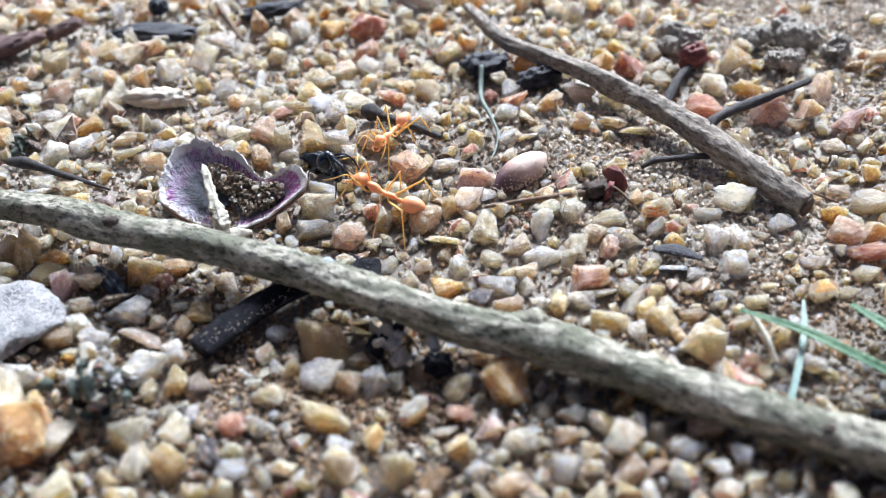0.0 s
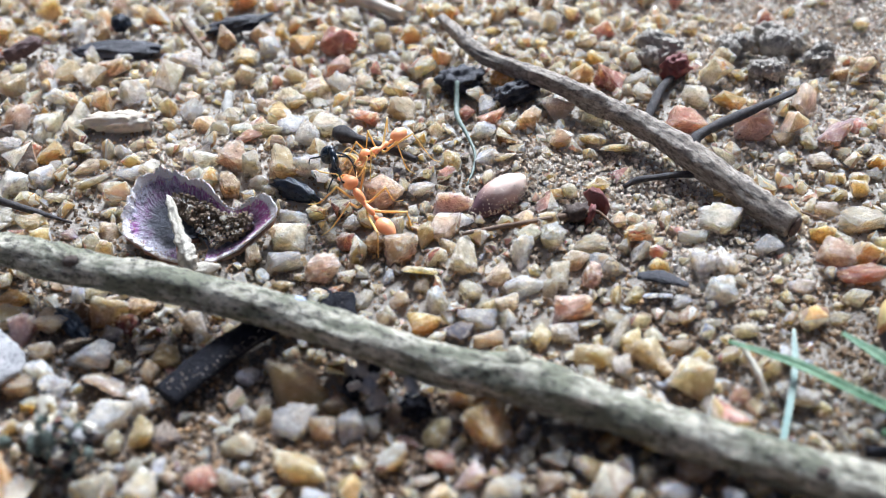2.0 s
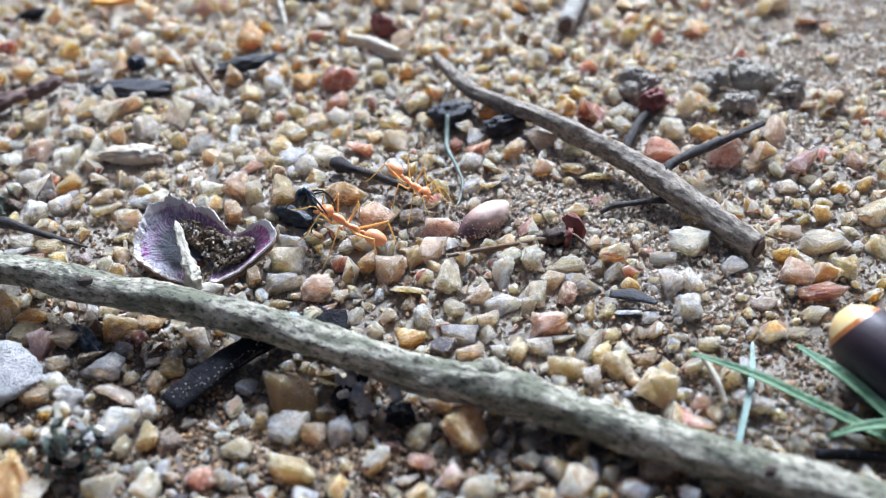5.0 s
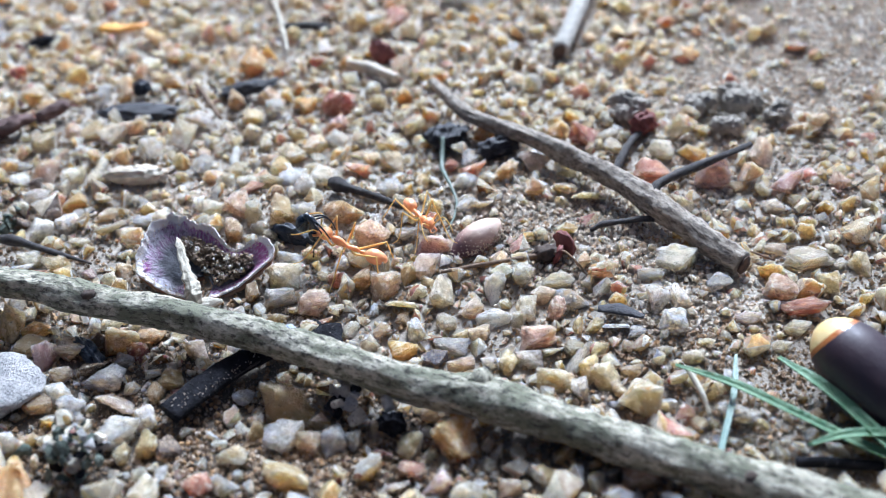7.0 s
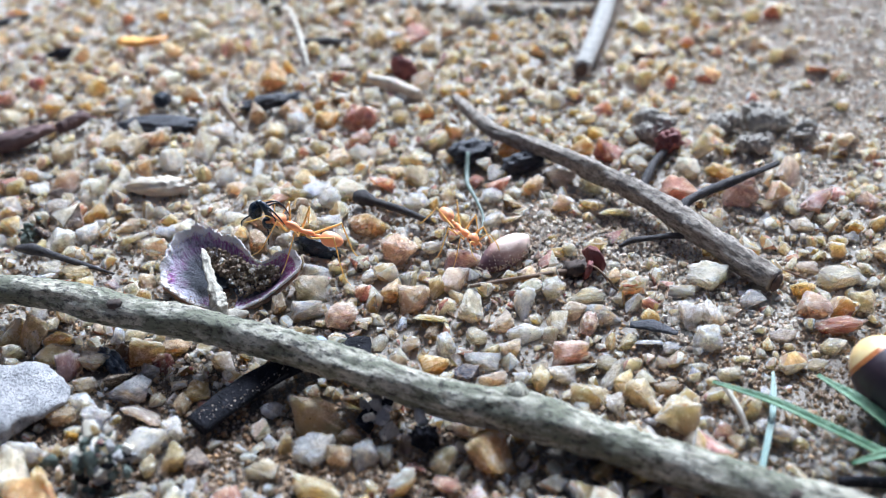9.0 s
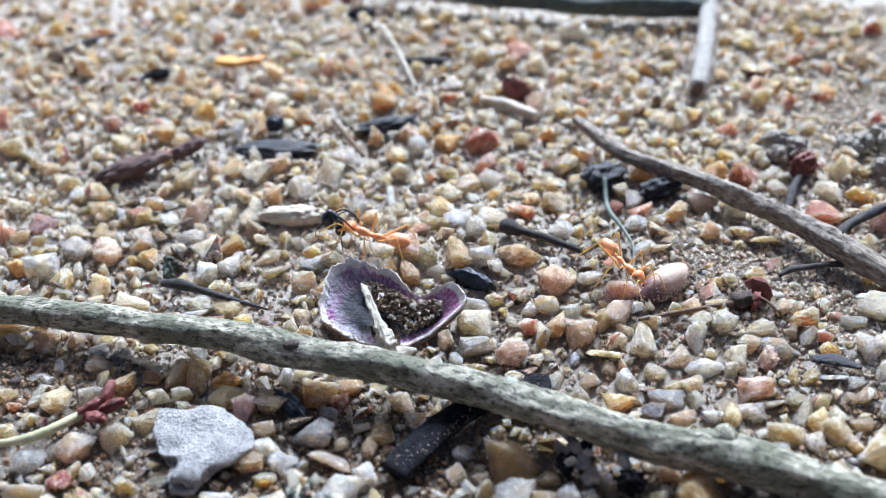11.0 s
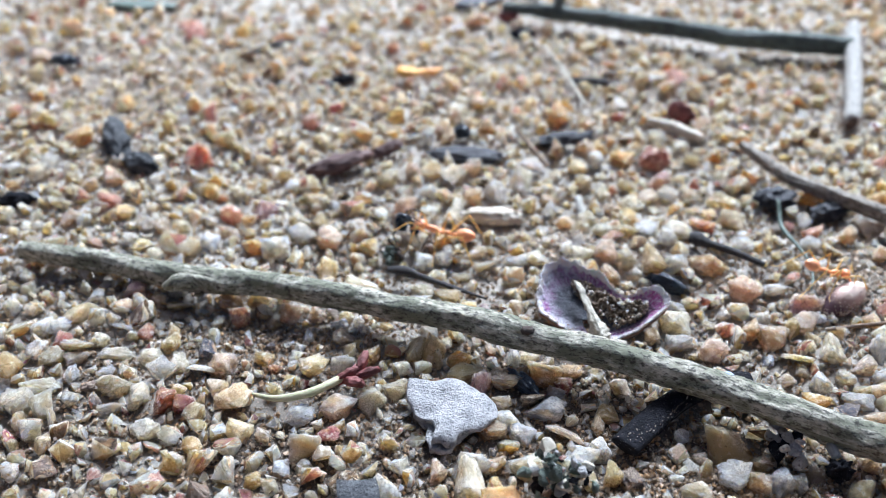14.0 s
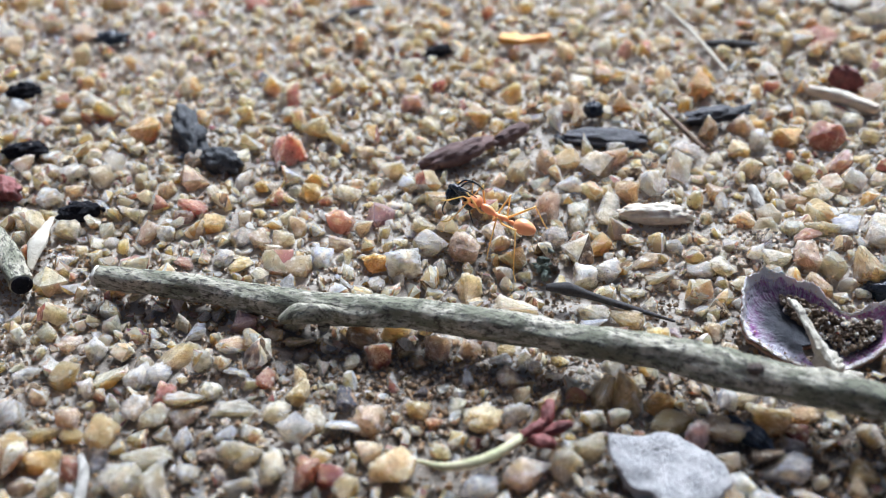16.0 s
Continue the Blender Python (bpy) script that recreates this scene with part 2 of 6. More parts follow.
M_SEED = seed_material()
M_FLAKE = plain_material("ashy_flake", (0.50, 0.49, 0.48), (0.32, 0.32, 0.32), 0.8, 700, depth=0.0005, stain=(0.14, 0.14, 0.14))
M_POD = plain_material("pale_pod", (0.62, 0.56, 0.45), (0.50, 0.43, 0.33), 0.55, 500, 0.2)
M_RED_HUSK = plain_material("dried_red_calyx", (0.26, 0.07, 0.06), (0.14, 0.045, 0.04), 0.6, 700)
M_RED_BARK = plain_material("red_brown_bark", (0.19, 0.115, 0.10), (0.11, 0.065, 0.06), 0.7, 400, depth=0.0004, stretch=(1, 3, 1))
M_GREEN_STEM = plain_material("pale_green_stem", (0.46, 0.47, 0.26), (0.60, 0.55, 0.36), 0.6, 500, 0.1)
M_NEEDLE = plain_material("green_grass_blade", (0.07, 0.17, 0.08), (0.17, 0.29, 0.16), 0.5, 500, 0.15)
M_NEEDLE_PALE = plain_material("bleached_grass_blade", (0.24, 0.34, 0.30), (0.34, 0.42, 0.37), 0.55, 500, 0.1)
M_LEAF_GREEN = plain_material("dull_green_leaf", (0.10, 0.14, 0.11), (0.16, 0.20, 0.17), 0.55, 300)
M_YELLOW = plain_material("yellow_petal", (0.72, 0.40, 0.04), (0.62, 0.26, 0.03), 0.5, 500, 0.2)
M_FIBRE = plain_material("white_plant_fibre", (0.66, 0.62, 0.52), (0.54, 0.49, 0.38), 0.7, 900)
M_RIND = plain_material("dark_glossy_rind", (0.022, 0.014, 0.024), (0.036, 0.018, 0.026), 0.5, 250, depth=0.00005)
M_RIND_BAND = plain_material("amber_rind_band", (0.50, 0.19, 0.04), (0.36, 0.11, 0.03), 0.3, 500, coat=0.3, depth=0.00005)
M_RIND_CAP = plain_material("cream_rind_cap", (0.80, 0.64, 0.32), (0.72, 0.52, 0.20), 0.35, 500, 0.2, depth=0.00005)
M_CLOD = plain_material("grey_soil_clod", (0.48, 0.44, 0.37), (0.62, 0.57, 0.49), 0.9, 700, depth=0.0008, stain=(0.14, 0.12, 0.10))
M_SOIL = plain_material("brown_crumbly_soil", (0.17, 0.12, 0.075), (0.28, 0.20, 0.13), 0.9, 900, depth=0.0006, stain=(0.04, 0.03, 0.025))
M_CHAR_GREY = plain_material("ashy_charcoal", (0.035, 0.038, 0.044), (0.10, 0.105, 0.11), 0.8, 500, depth=0.0007, stain=(0.30, 0.29, 0.27), rare=0.60)
M_CLEAR = Shader("clear_resin", 0.03)
M_CLEAR.set("Transmission Weight", 1.0)
M_CLEAR.colour((0.95, 0.95, 0.93))
M_CLEAR = M_CLEAR.mat
M_MOSS = plain_material("dark_green_crust", (0.06, 0.08, 0.06), (0.15, 0.18, 0.15), 0.8, 700, depth=0.0005)
M_ANT = plain_material("orange_chitin", (0.90, 0.42, 0.19), (0.86, 0.36, 0.15), 0.32, 600, 0.35, depth=0.00004)
M_ANT_GASTER = plain_material("amber_chitin", (0.90, 0.46, 0.24), (0.86, 0.38, 0.17), 0.35, 600, 0.4, depth=0.00004)
M_ANT_LEG = plain_material("honey_chitin", (0.82, 0.54, 0.18), (0.78, 0.44, 0.12), 0.35, 900, 0.3, depth=0.00003)
M_EYE = plain_material("black_eye", (0.006, 0.006, 0.006), (0.012, 0.01, 0.01), 0.15, 900, depth=0.00001)
M_ANT_BLACK = plain_material("black_chitin", (0.006, 0.012, 0.020), (0.012, 0.022, 0.036), 0.28, 700, depth=0.00005)


def petal_material():
    """Dried petal: blue-grey and magenta, pale veins running to a fuzzy white rim, dark towards the middle."""
    s = Shader("dried_violet_petal", 0.8, 0.1)
    vein = s.noise(1, 5, 0.7, s.place((7, 120, 1), True))
    patch = s.noise(260, 5, 0.65)
    col = s.mix(s.ramp(patch, [(0.43, 0.0), (0.56, 1.0)]), (0.50, 0.47, 0.55), (0.34, 0.11, 0.33))
    col = s.mix(s.ramp(vein, [(0.46, 0.0), (0.60, 0.8)]), col, (0.66, 0.64, 0.70))
    col = s.mix(s.ramp(s.noise(1700, 5, 0.75), [(0.53, 0.0), (0.62, 0.7)]), col, (0.06, 0.045, 0.06))
    edge = s.node("SeparateXYZ")
    s.feed(s.place((1, 1, 1), True), edge.inputs[0])
    lobe = s.ramp(edge.outputs[1], [(0.58, 0.0), (0.70, 0.85), (0.86, 0.85), (0.93, 0.0)])
    col = s.mix(s.math("MULTIPLY", lobe, s.ramp(vein, [(0.40, 1.0), (0.60, 0.35)])), col, (0.42, 0.07, 0.27))
    ring = s.math("ADD", edge.outputs[0], s.math("MULTIPLY", s.noise(700, 4), 0.22))
    col = s.mix(s.ramp(ring, [(0.58, 0.95), (0.92, 0.0)]), col, (0.035, 0.04, 0.05))
    col = s.mix(s.ramp(ring, [(0.97, 0.0), (1.06, 0.9)]), col, (0.80, 0.77, 0.76))
    s.colour(col)
    s.bump(s.math("ADD", vein, s.noise(1800, 4)), 0.0004)
    return s.mat


M_PETAL = petal_material()
M_PETAL_BACK = plain_material("rusty_petal_back", (0.34, 0.17, 0.11), (0.46, 0.30, 0.22), 0.8, 500, depth=0.0004)

# ---- building helpers (lengths in centimetres) ----
CM = 0.01
ORIGIN = {}


def thing(name, at, label, category, group="", kind=""):
    ob = new(name)
    ob.empty_display_size = 0.004
    ob.location = Vector(at) * CM
    ORIGIN[ob.name] = Vector(at)
    return tagged(ob, label, category, group, kind)


def mesh_of(bm, name, material, origin=(0, 0, 0), smooth=True):
    me = bpy.data.meshes.new(name)
    bmesh.ops.translate(bm, vec=-Vector(origin), verts=bm.verts)
    bmesh.ops.scale(bm, vec=(CM, CM, CM), verts=bm.verts)
    bmesh.ops.recalc_face_normals(bm, faces=bm.faces)
    bm.to_mesh(me)
    bm.free()
    me.materials.append(material)
    me.polygons.foreach_set("use_smooth", np.full(len(me.polygons), smooth))
    return me


def part(name, bm, material, parent, label="", smooth=True):
    origin = ORIGIN[parent.name]
    ob = new(name, mesh_of(bm, name, material, origin, smooth))
    ob.parent = parent
    ORIGIN[ob.name] = origin
    return tagged(ob, label)


def single(name, bm, material, label, category, group="", kind="", smooth=True):
    """A thing of one mesh, its origin at the middle of its base."""
    lo = [min(v.co[i] for v in bm.verts) for i in range(3)]
    hi = [max(v.co[i] for v in bm.verts) for i in range(3)]
    base = Vector(((lo[0] + hi[0]) / 2, (lo[1] + hi[1]) / 2, lo[2]))
    ob = new(name, mesh_of(bm, name, material, base, smooth))
    ob.location = base * CM
    ORIGIN[ob.name] = base
    return tagged(ob, label, category, group, kind)


def hill(x, y):
    """Height of the sand in cm."""
    h = 0.10 * noise.noise((x * 0.35, y * 0.35, 3.1)) + 0.05 * noise.noise((x * 1.3, y * 1.3, 8.2))
    h += 0.22 * math.exp(-(((x + 1.9) / 1.1) ** 2 + ((y - 1.5) / 0.7) ** 2))     # low heap behind the petal
    h -= 0.05 * math.exp(-(((x + 1.2) / 1.4) ** 2 + ((y + 2.1) / 0.7) ** 2))
    return h


def spline(pts, step):
    """Points along a smooth line through pts, with the share of the way along."""
    p = [Vector(q) for q in pts]
    p = [p[0] * 2 - p[1]] + p + [p[-1] * 2 - p[-2]]
    out = []
    for i in range(1, len(p) - 2):
        a, b, c, d = p[i - 1:i + 3]
        n = max(2, int((c - b).length / step))
        for k in range(n):
            t = k / n
            out.append((0.5 * ((2 * b) + (c - a) * t + (2 * a - 5 * b + 4 * c - d) * t * t + (3 * b - a - 3 * c + d) * t ** 3), i - 1 + t))
    return out + [(p[-2], len(pts) - 1.0)]


def tube(pts, radii, seg=14, step=0.06, rough=0.0, seed=0.0, flat=1.0, ridges=0.0, bm=None, round_end=False):
    """A tapering limb along pts. rough: lumps; ridges: lengthwise furrows; flat: height over width."""
    bm = bm or bmesh.new()
    uv = bm.loops.layers.uv.get("UVMap") or bm.loops.layers.uv.new("UVMap")
    line = spline(pts, step)
    rings, along, side = [], 0.0, None
    for i, (p, s) in enumerate(line):
        ahead = (line[min(i + 1, len(line) - 1)][0] - line[max(i - 1, 0)][0]).normalized()
        if side is None:
            side = ahead.cross(Vector((0, 0, 1)))
            side = side if side.length > 0.1 else Vector((1, 0, 0))
        side = (side - ahead * side.dot(ahead)).normalized()
        up = side.cross(ahead)
        if i:
            along += (p - line[i - 1][0]).length
        k = min(int(s), len(radii) - 2)
        r = radii[k] + (radii[k + 1] - radii[k]) * (s - k)
        if round_end:
            end = min(i, len(line) - 1 - i) / max(3.0, len(line) * 0.12)
            r *= math.sqrt(max(0.05, 1 - (1 - min(1, end)) ** 2))
        ring = []
        for j in range(seg):
            a = 2 * math.pi * j / seg
            q = r
            if rough:
                q *= 1 + rough * noise.noise((along * 1.6 + seed, math.cos(a) * 1.2, math.sin(a) * 1.2 + seed))
                q *= 1 + rough * 0.5 * noise.noise((along * 6 + seed, math.cos(a) * 3, math.sin(a) * 3))
                q *= 1 + rough * 0.4 * noise.noise((along * 17 + seed, math.cos(a) * 5, math.sin(a) * 5))
            if ridges:
                q *= 1 + ridges * noise.noise((along * 2.2, math.cos(a) * 6 + seed, math.sin(a) * 6))
            ring.append(bm.verts.new(p + side * (math.cos(a) * q) + up * (math.sin(a) * q * flat)))
        rings.append((ring, along, r))
    for (a, u0, r0), (b, u1, r1) in zip(rings, rings[1:]):
        for j in range(seg):
            k = (j + 1) % seg
            f = bm.faces.new((a[j], a[k], b[k], b[j]))
            v0, v1 = j / seg * 2 * math.pi * r0, (j + 1) / seg * 2 * math.pi * r0
            for loop, w in zip(f.loops, ((u0, v0), (u0, v1), (u1, v1), (u1, v0))):
                loop[uv].uv = (w[0] * CM, w[1] * CM)
    for ring, _, _ in (rings[0], rings[-1]):
        mid = bm.verts.new(sum((v.co for v in ring), Vector()) / seg)
        for j in range(seg):
            bm.faces.new((ring[j], ring[(j + 1) % seg], mid))
    return bm


def blob(centre, axes, turn=(0, 0, 0), sub=3, lumps=0.0, freq=3.0, seed=0.0, bm=None, shape=None):
    """A lumpy rounded body. shape(v) may bend the unit ball first."""
    bm = bm or bmesh.new()
    m = Euler([radians(a) for a in turn]).to_matrix()
    made = bmesh.ops.create_icosphere(bm, subdivisions=sub, radius=1.0)["verts"]
    for v in made:
        c = v.co.copy()
        if shape:
            c = Vector(shape(c))
        if lumps:
            c *= 1 + lumps * (noise.noise(v.co * freq + Vector((seed, seed * 2, 0))) + 0.45 * noise.noise(v.co * freq * 3 + Vector((seed, 0, seed))))
        v.co = Vector(centre) + m @ Vector((c.x * axes[0], c.y * axes[1], c.z * axes[2]))
    return bm


def sheet(grid, thick, bm=None, uvs=None):
    """A curved plate with thickness from rows of points."""
    bm = bm or bmesh.new()
    uv = bm.loops.layers.uv.get("UVMap") or bm.loops.layers.uv.new("UVMap")
    g = np.array(grid, float)
    rows, cols = g.shape[:2]
    du, dv = np.gradient(g, axis=0), np.gradient(g, axis=1)
    n = np.cross(du, dv)
    n /= np.linalg.norm(n, axis=-1, keepdims=True) + 1e-9
    top = [[bm.verts.new(g[i, j] + n[i, j] * thick / 2) for j in range(cols)] for i in range(rows)]
    low = [[bm.verts.new(g[i, j] - n[i, j] * thick / 2) for j in range(cols)] for i in range(rows)]

    def face(*vs):
        f = bm.faces.new([w[0] for w in vs])
        for loop, w in zip(f.loops, vs):
            loop[uv].uv = (w[1] / (rows - 1), w[2] / (cols - 1)) if uvs is None else (uvs[w[1]], w[2] / (cols - 1))

    for lay, flip in ((top, 1), (low, -1)):
        for i in range(rows - 1):
            for j in range(cols - 1):
                face(*[(lay[a][b], a, b) for a, b in ((i, j), (i + 1, j), (i + 1, j + 1), (i, j + 1))][::flip])
    edge = [(i, 0) for i in range(rows)] + [(rows - 1, j) for j in range(1, cols)] + [(i, cols - 1) for i in range(rows - 2, -1, -1)] + [(0, j) for j in range(cols - 2, 0, -1)]
    for (a, b), (c, d) in zip(edge, edge[1:] + edge[:1]):
        face((top[a][b], a, b), (low[a][b], a, b), (low[c][d], c, d), (top[c][d], c, d))
    return bm


def plate(outline, z, thick, lumps=0.04, turn=None, seed=0.0):
    """A flat broken chip with an uneven outline (x, y pairs), its faces slightly wavy."""
    bm = bmesh.new()
    cx, cy = sum(p[0] for p in outline) / len(outline), sum(p[1] for p in outline) / len(outline)
    ring = []
    for (a, b), (c, d) in zip(outline, outline[1:] + outline[:1]):
        for k in range(4):
            t = k / 4
            x, y = a + (c - a) * t, b + (d - b) * t
            ring.append((x + lumps * noise.noise((x * 5, y * 5, seed)), y + lumps * noise.noise((x * 5, y * 5, seed + 9))))
    layers = []
    for lift, shrink in ((0.0, 0.94), (0.5, 1.0), (1.0, 0.95)):
        row = []
        for f in (1.0, 0.7, 0.4):
            row.append([bm.verts.new((cx + (x - cx) * f * shrink, cy + (y - cy) * f * shrink,
                                      z + thick * lift + lumps * 0.8 * noise.noise((x * f * 4, y * f * 4, seed + lift)))) for x, y in ring])
        layers.append(row)
    n = len(ring)
    for a, b in ((layers[0][0], layers[1][0]), (layers[1][0], layers[2][0])):
        for j in range(n):
            bm.faces.new((a[j], a[(j + 1) % n], b[(j + 1) % n], b[j]))
    for lay in (layers[0], layers[2]):
        for a, b in zip(lay, lay[1:]):
            for j in range(n):
                bm.faces.new((a[j], a[(j + 1) % n], b[(j + 1) % n], b[j]))
        bm.faces.new(lay[2])
    for v in [v for v in bm.verts if not v.link_faces]:
        bm.verts.remove(v)
    return bm


# ---- ground ----
def axis_steps(lo, hi, fine):
    mid = np.arange(lo, hi + fine / 2, fine)
    out = [fine * 1.6 ** k for k in range(1, 22)]
    reach = np.cumsum(out)
    return np.r_[(lo - reach)[::-1], mid, hi + reach]


def build_ground():
    xs, ys = axis_steps(-19, 10, 0.16), axis_steps(-7, 16, 0.16)
    verts = [(x * CM, y * CM, CM * (hill(x, y) if abs(x) < 40 and abs(y) < 40 else 0.0) + 0.00035 * noise.noise((x * 4.2, y * 4.2, 0.5))) for y in ys for x in xs]
    w = len(xs)
    faces = [(j * w + i, j * w + i + 1, (j + 1) * w + i + 1, (j + 1) * w + i) for j in range(len(ys) - 1) for i in range(w - 1)]
    me = bpy.data.meshes.new("ground")
    me.from_pydata(verts, [], faces)
    me.materials.append(M_GROUND)
    me.polygons.foreach_set("use_smooth", np.full(len(faces), True))
    tagged(new("ground", me), "coarse brown sand with fine pale grains", "ground", kind="structure")


build_ground()


# ---- stone shapes ----
def grain_shape(rng, points, cuts, soft):
    """A broken quartz grain: a blocky hull of random points, its faces split and dented, its edges worn; longest side 1."""
    bm = bmesh.new()
    stretch = np.array([1.0, rng.uniform(0.70, 0.98), rng.uniform(0.62, 0.9)])
    for v in rng.normal(size=(points, 3)):
        v = v / np.linalg.norm(v)
        v = np.sign(v) * np.abs(v) ** 0.75
        bm.verts.new(v * stretch * rng.uniform(0.74, 1.0))
    hull = bmesh.ops.convex_hull(bm, input=bm.verts)
    loose = {g for g in hull["geom_interior"] + hull["geom_unused"] if isinstance(g, bmesh.types.BMVert)}
    bmesh.ops.delete(bm, geom=list(loose), context="VERTS")
    if cuts:
        bmesh.ops.subdivide_edges(bm, edges=bm.edges, cuts=cuts, use_grid_fill=True)
        bmesh.ops.triangulate(bm, faces=bm.faces)
        for _ in range(soft):
            bmesh.ops.smooth_vert(bm, verts=bm.verts, factor=0.5, use_axis_x=True, use_axis_y=True, use_axis_z=True)
        shift = Vector(rng.uniform(-50, 50, 3))
        for v in bm.verts:
            v.co *= 1 + 0.12 * noise.noise(v.co * 1.8 + shift) + 0.10 * noise.noise(v.co * 4.2 + shift) + 0.10 * noise.noise(v.co * 9.0 + shift) + 0.06 * noise.noise(v.co * 21.0 + shift)
    v = np.array([q.co[:] for q in bm.verts])
    bm.verts.index_update()
    f = np.array([[q.index for q in w.verts] for w in bm.faces])
    bm.free()
    v -= (v.max(0) + v.min(0)) / 2
    return v / np.abs(v).max() / 2, f


def sand_shape(rng):
    """A sand grain: an uneven eight-sided crystal; longest side 1."""
    v = np.array([(1, 0, 0), (-1, 0, 0), (0, 1, 0), (0, -1, 0), (0, 0, 1), (0, 0, -1)]) * rng.uniform(0.7, 1.0, (6, 1)) + rng.uniform(-0.22, 0.22, (6, 3))
    f = np.array([(0, 2, 4), (2, 1, 4), (1, 3, 4), (3, 0, 4), (2, 0, 5), (1, 2, 5), (3, 1, 5), (0, 3, 5)])
    v -= (v.max(0) + v.min(0)) / 2
    return v / np.abs(v).max() / 2, f


BANK = {0: [sand_shape(RNG) for _ in range(24)],
        1: [grain_shape(RNG, 10, 0, 0) for _ in range(24)],
        2: [grain_shape(RNG, 9 + i % 6, 1, i % 2) for i in range(40)],
        3: [grain_shape(RNG, 9 + i % 7, 3, i % 2) for i in range(40)],
        4: [grain_shape(RNG, 9 + i % 8, 6, 1) for i in range(32)]}


def turns(n, rng, tilt=math.pi):
    a, b, c = rng.uniform(0, 2 * math.pi, n), rng.uniform(-tilt, tilt, n) * 0.5, rng.uniform(-tilt, tilt, n) * 0.5
    ca, sa, cb, sb, cc, sc = np.cos(a), np.sin(a), np.cos(b), np.sin(b), np.cos(c), np.sin(c)
    z, o = np.zeros(n), np.ones(n)
    ra = np.stack([ca, -sa, z, sa, ca, z, z, z, o], -1).reshape(-1, 3, 3)
    rb = np.stack([o, z, z, z, cb, -sb, z, sb, cb], -1).reshape(-1, 3, 3)
    rc = np.stack([cc, z, sc, z, o, z, -sc, z, cc], -1).reshape(-1, 3, 3)
    return ra @ rb @ rc


def joined_stones(name, where, size, sub, material, rng, label, category="gravel"):
    """Many stones in one mesh; where: (n, 3) cm, size: (n,) cm."""
    pick = rng.integers(0, len(BANK[sub]), len(where))
    spin = turns(len(where), rng)
    verts, tris, start = [], [], 0
    for k, (shape, faces) in enumerate(BANK[sub]):
        mine = np.flatnonzero(pick == k)
        v = np.einsum("nij,kj->nki", spin[mine], shape) * size[mine, None, None] + where[mine, None]
        verts.append(v.reshape(-1, 3))
        tris.append((faces[None] + start + np.arange(len(mine))[:, None, None] * len(shape)).reshape(-1, 3))
        start += len(mine) * len(shape)
    v, f = np.concatenate(verts), np.concatenate(tris)
    me = bpy.data.meshes.new(name)
    me.vertices.add(len(v))
    me.vertices.foreach_set("co", (v * CM).ravel())
    me.loops.add(f.size)
    me.loops.foreach_set("vertex_index", f.ravel().astype(np.int32))
    me.polygons.add(len(f))
    me.polygons.foreach_set("loop_start", np.arange(0, f.size, 3, dtype=np.int32))
    me.polygons.foreach_set("use_smooth", np.full(len(f), True))
    me.update(calc_edges=True)
    me.validate()
    me.set_sharp_from_angle(angle=radians(22))
    me.materials.append(material)
    return tagged(new(name, me), label, category, kind="stuff")

# ---- sticks ----
KEEP_OFF = []      # (x, y, radius) discs that loose gravel leaves free
LOW = []           # (x, y, radius, height): gravel under these stays low


def keep_off(pts, r):
    for p, _ in spline([(*q[:2], 0) for q in pts], r * 0.5):
        KEEP_OFF.append((p.x, p.y, r))


def stay_low(pts, r, height):
    for p, _ in spline([(*q[:2], 0) for q in pts], r):
        LOW.append((p.x, p.y, r, height))


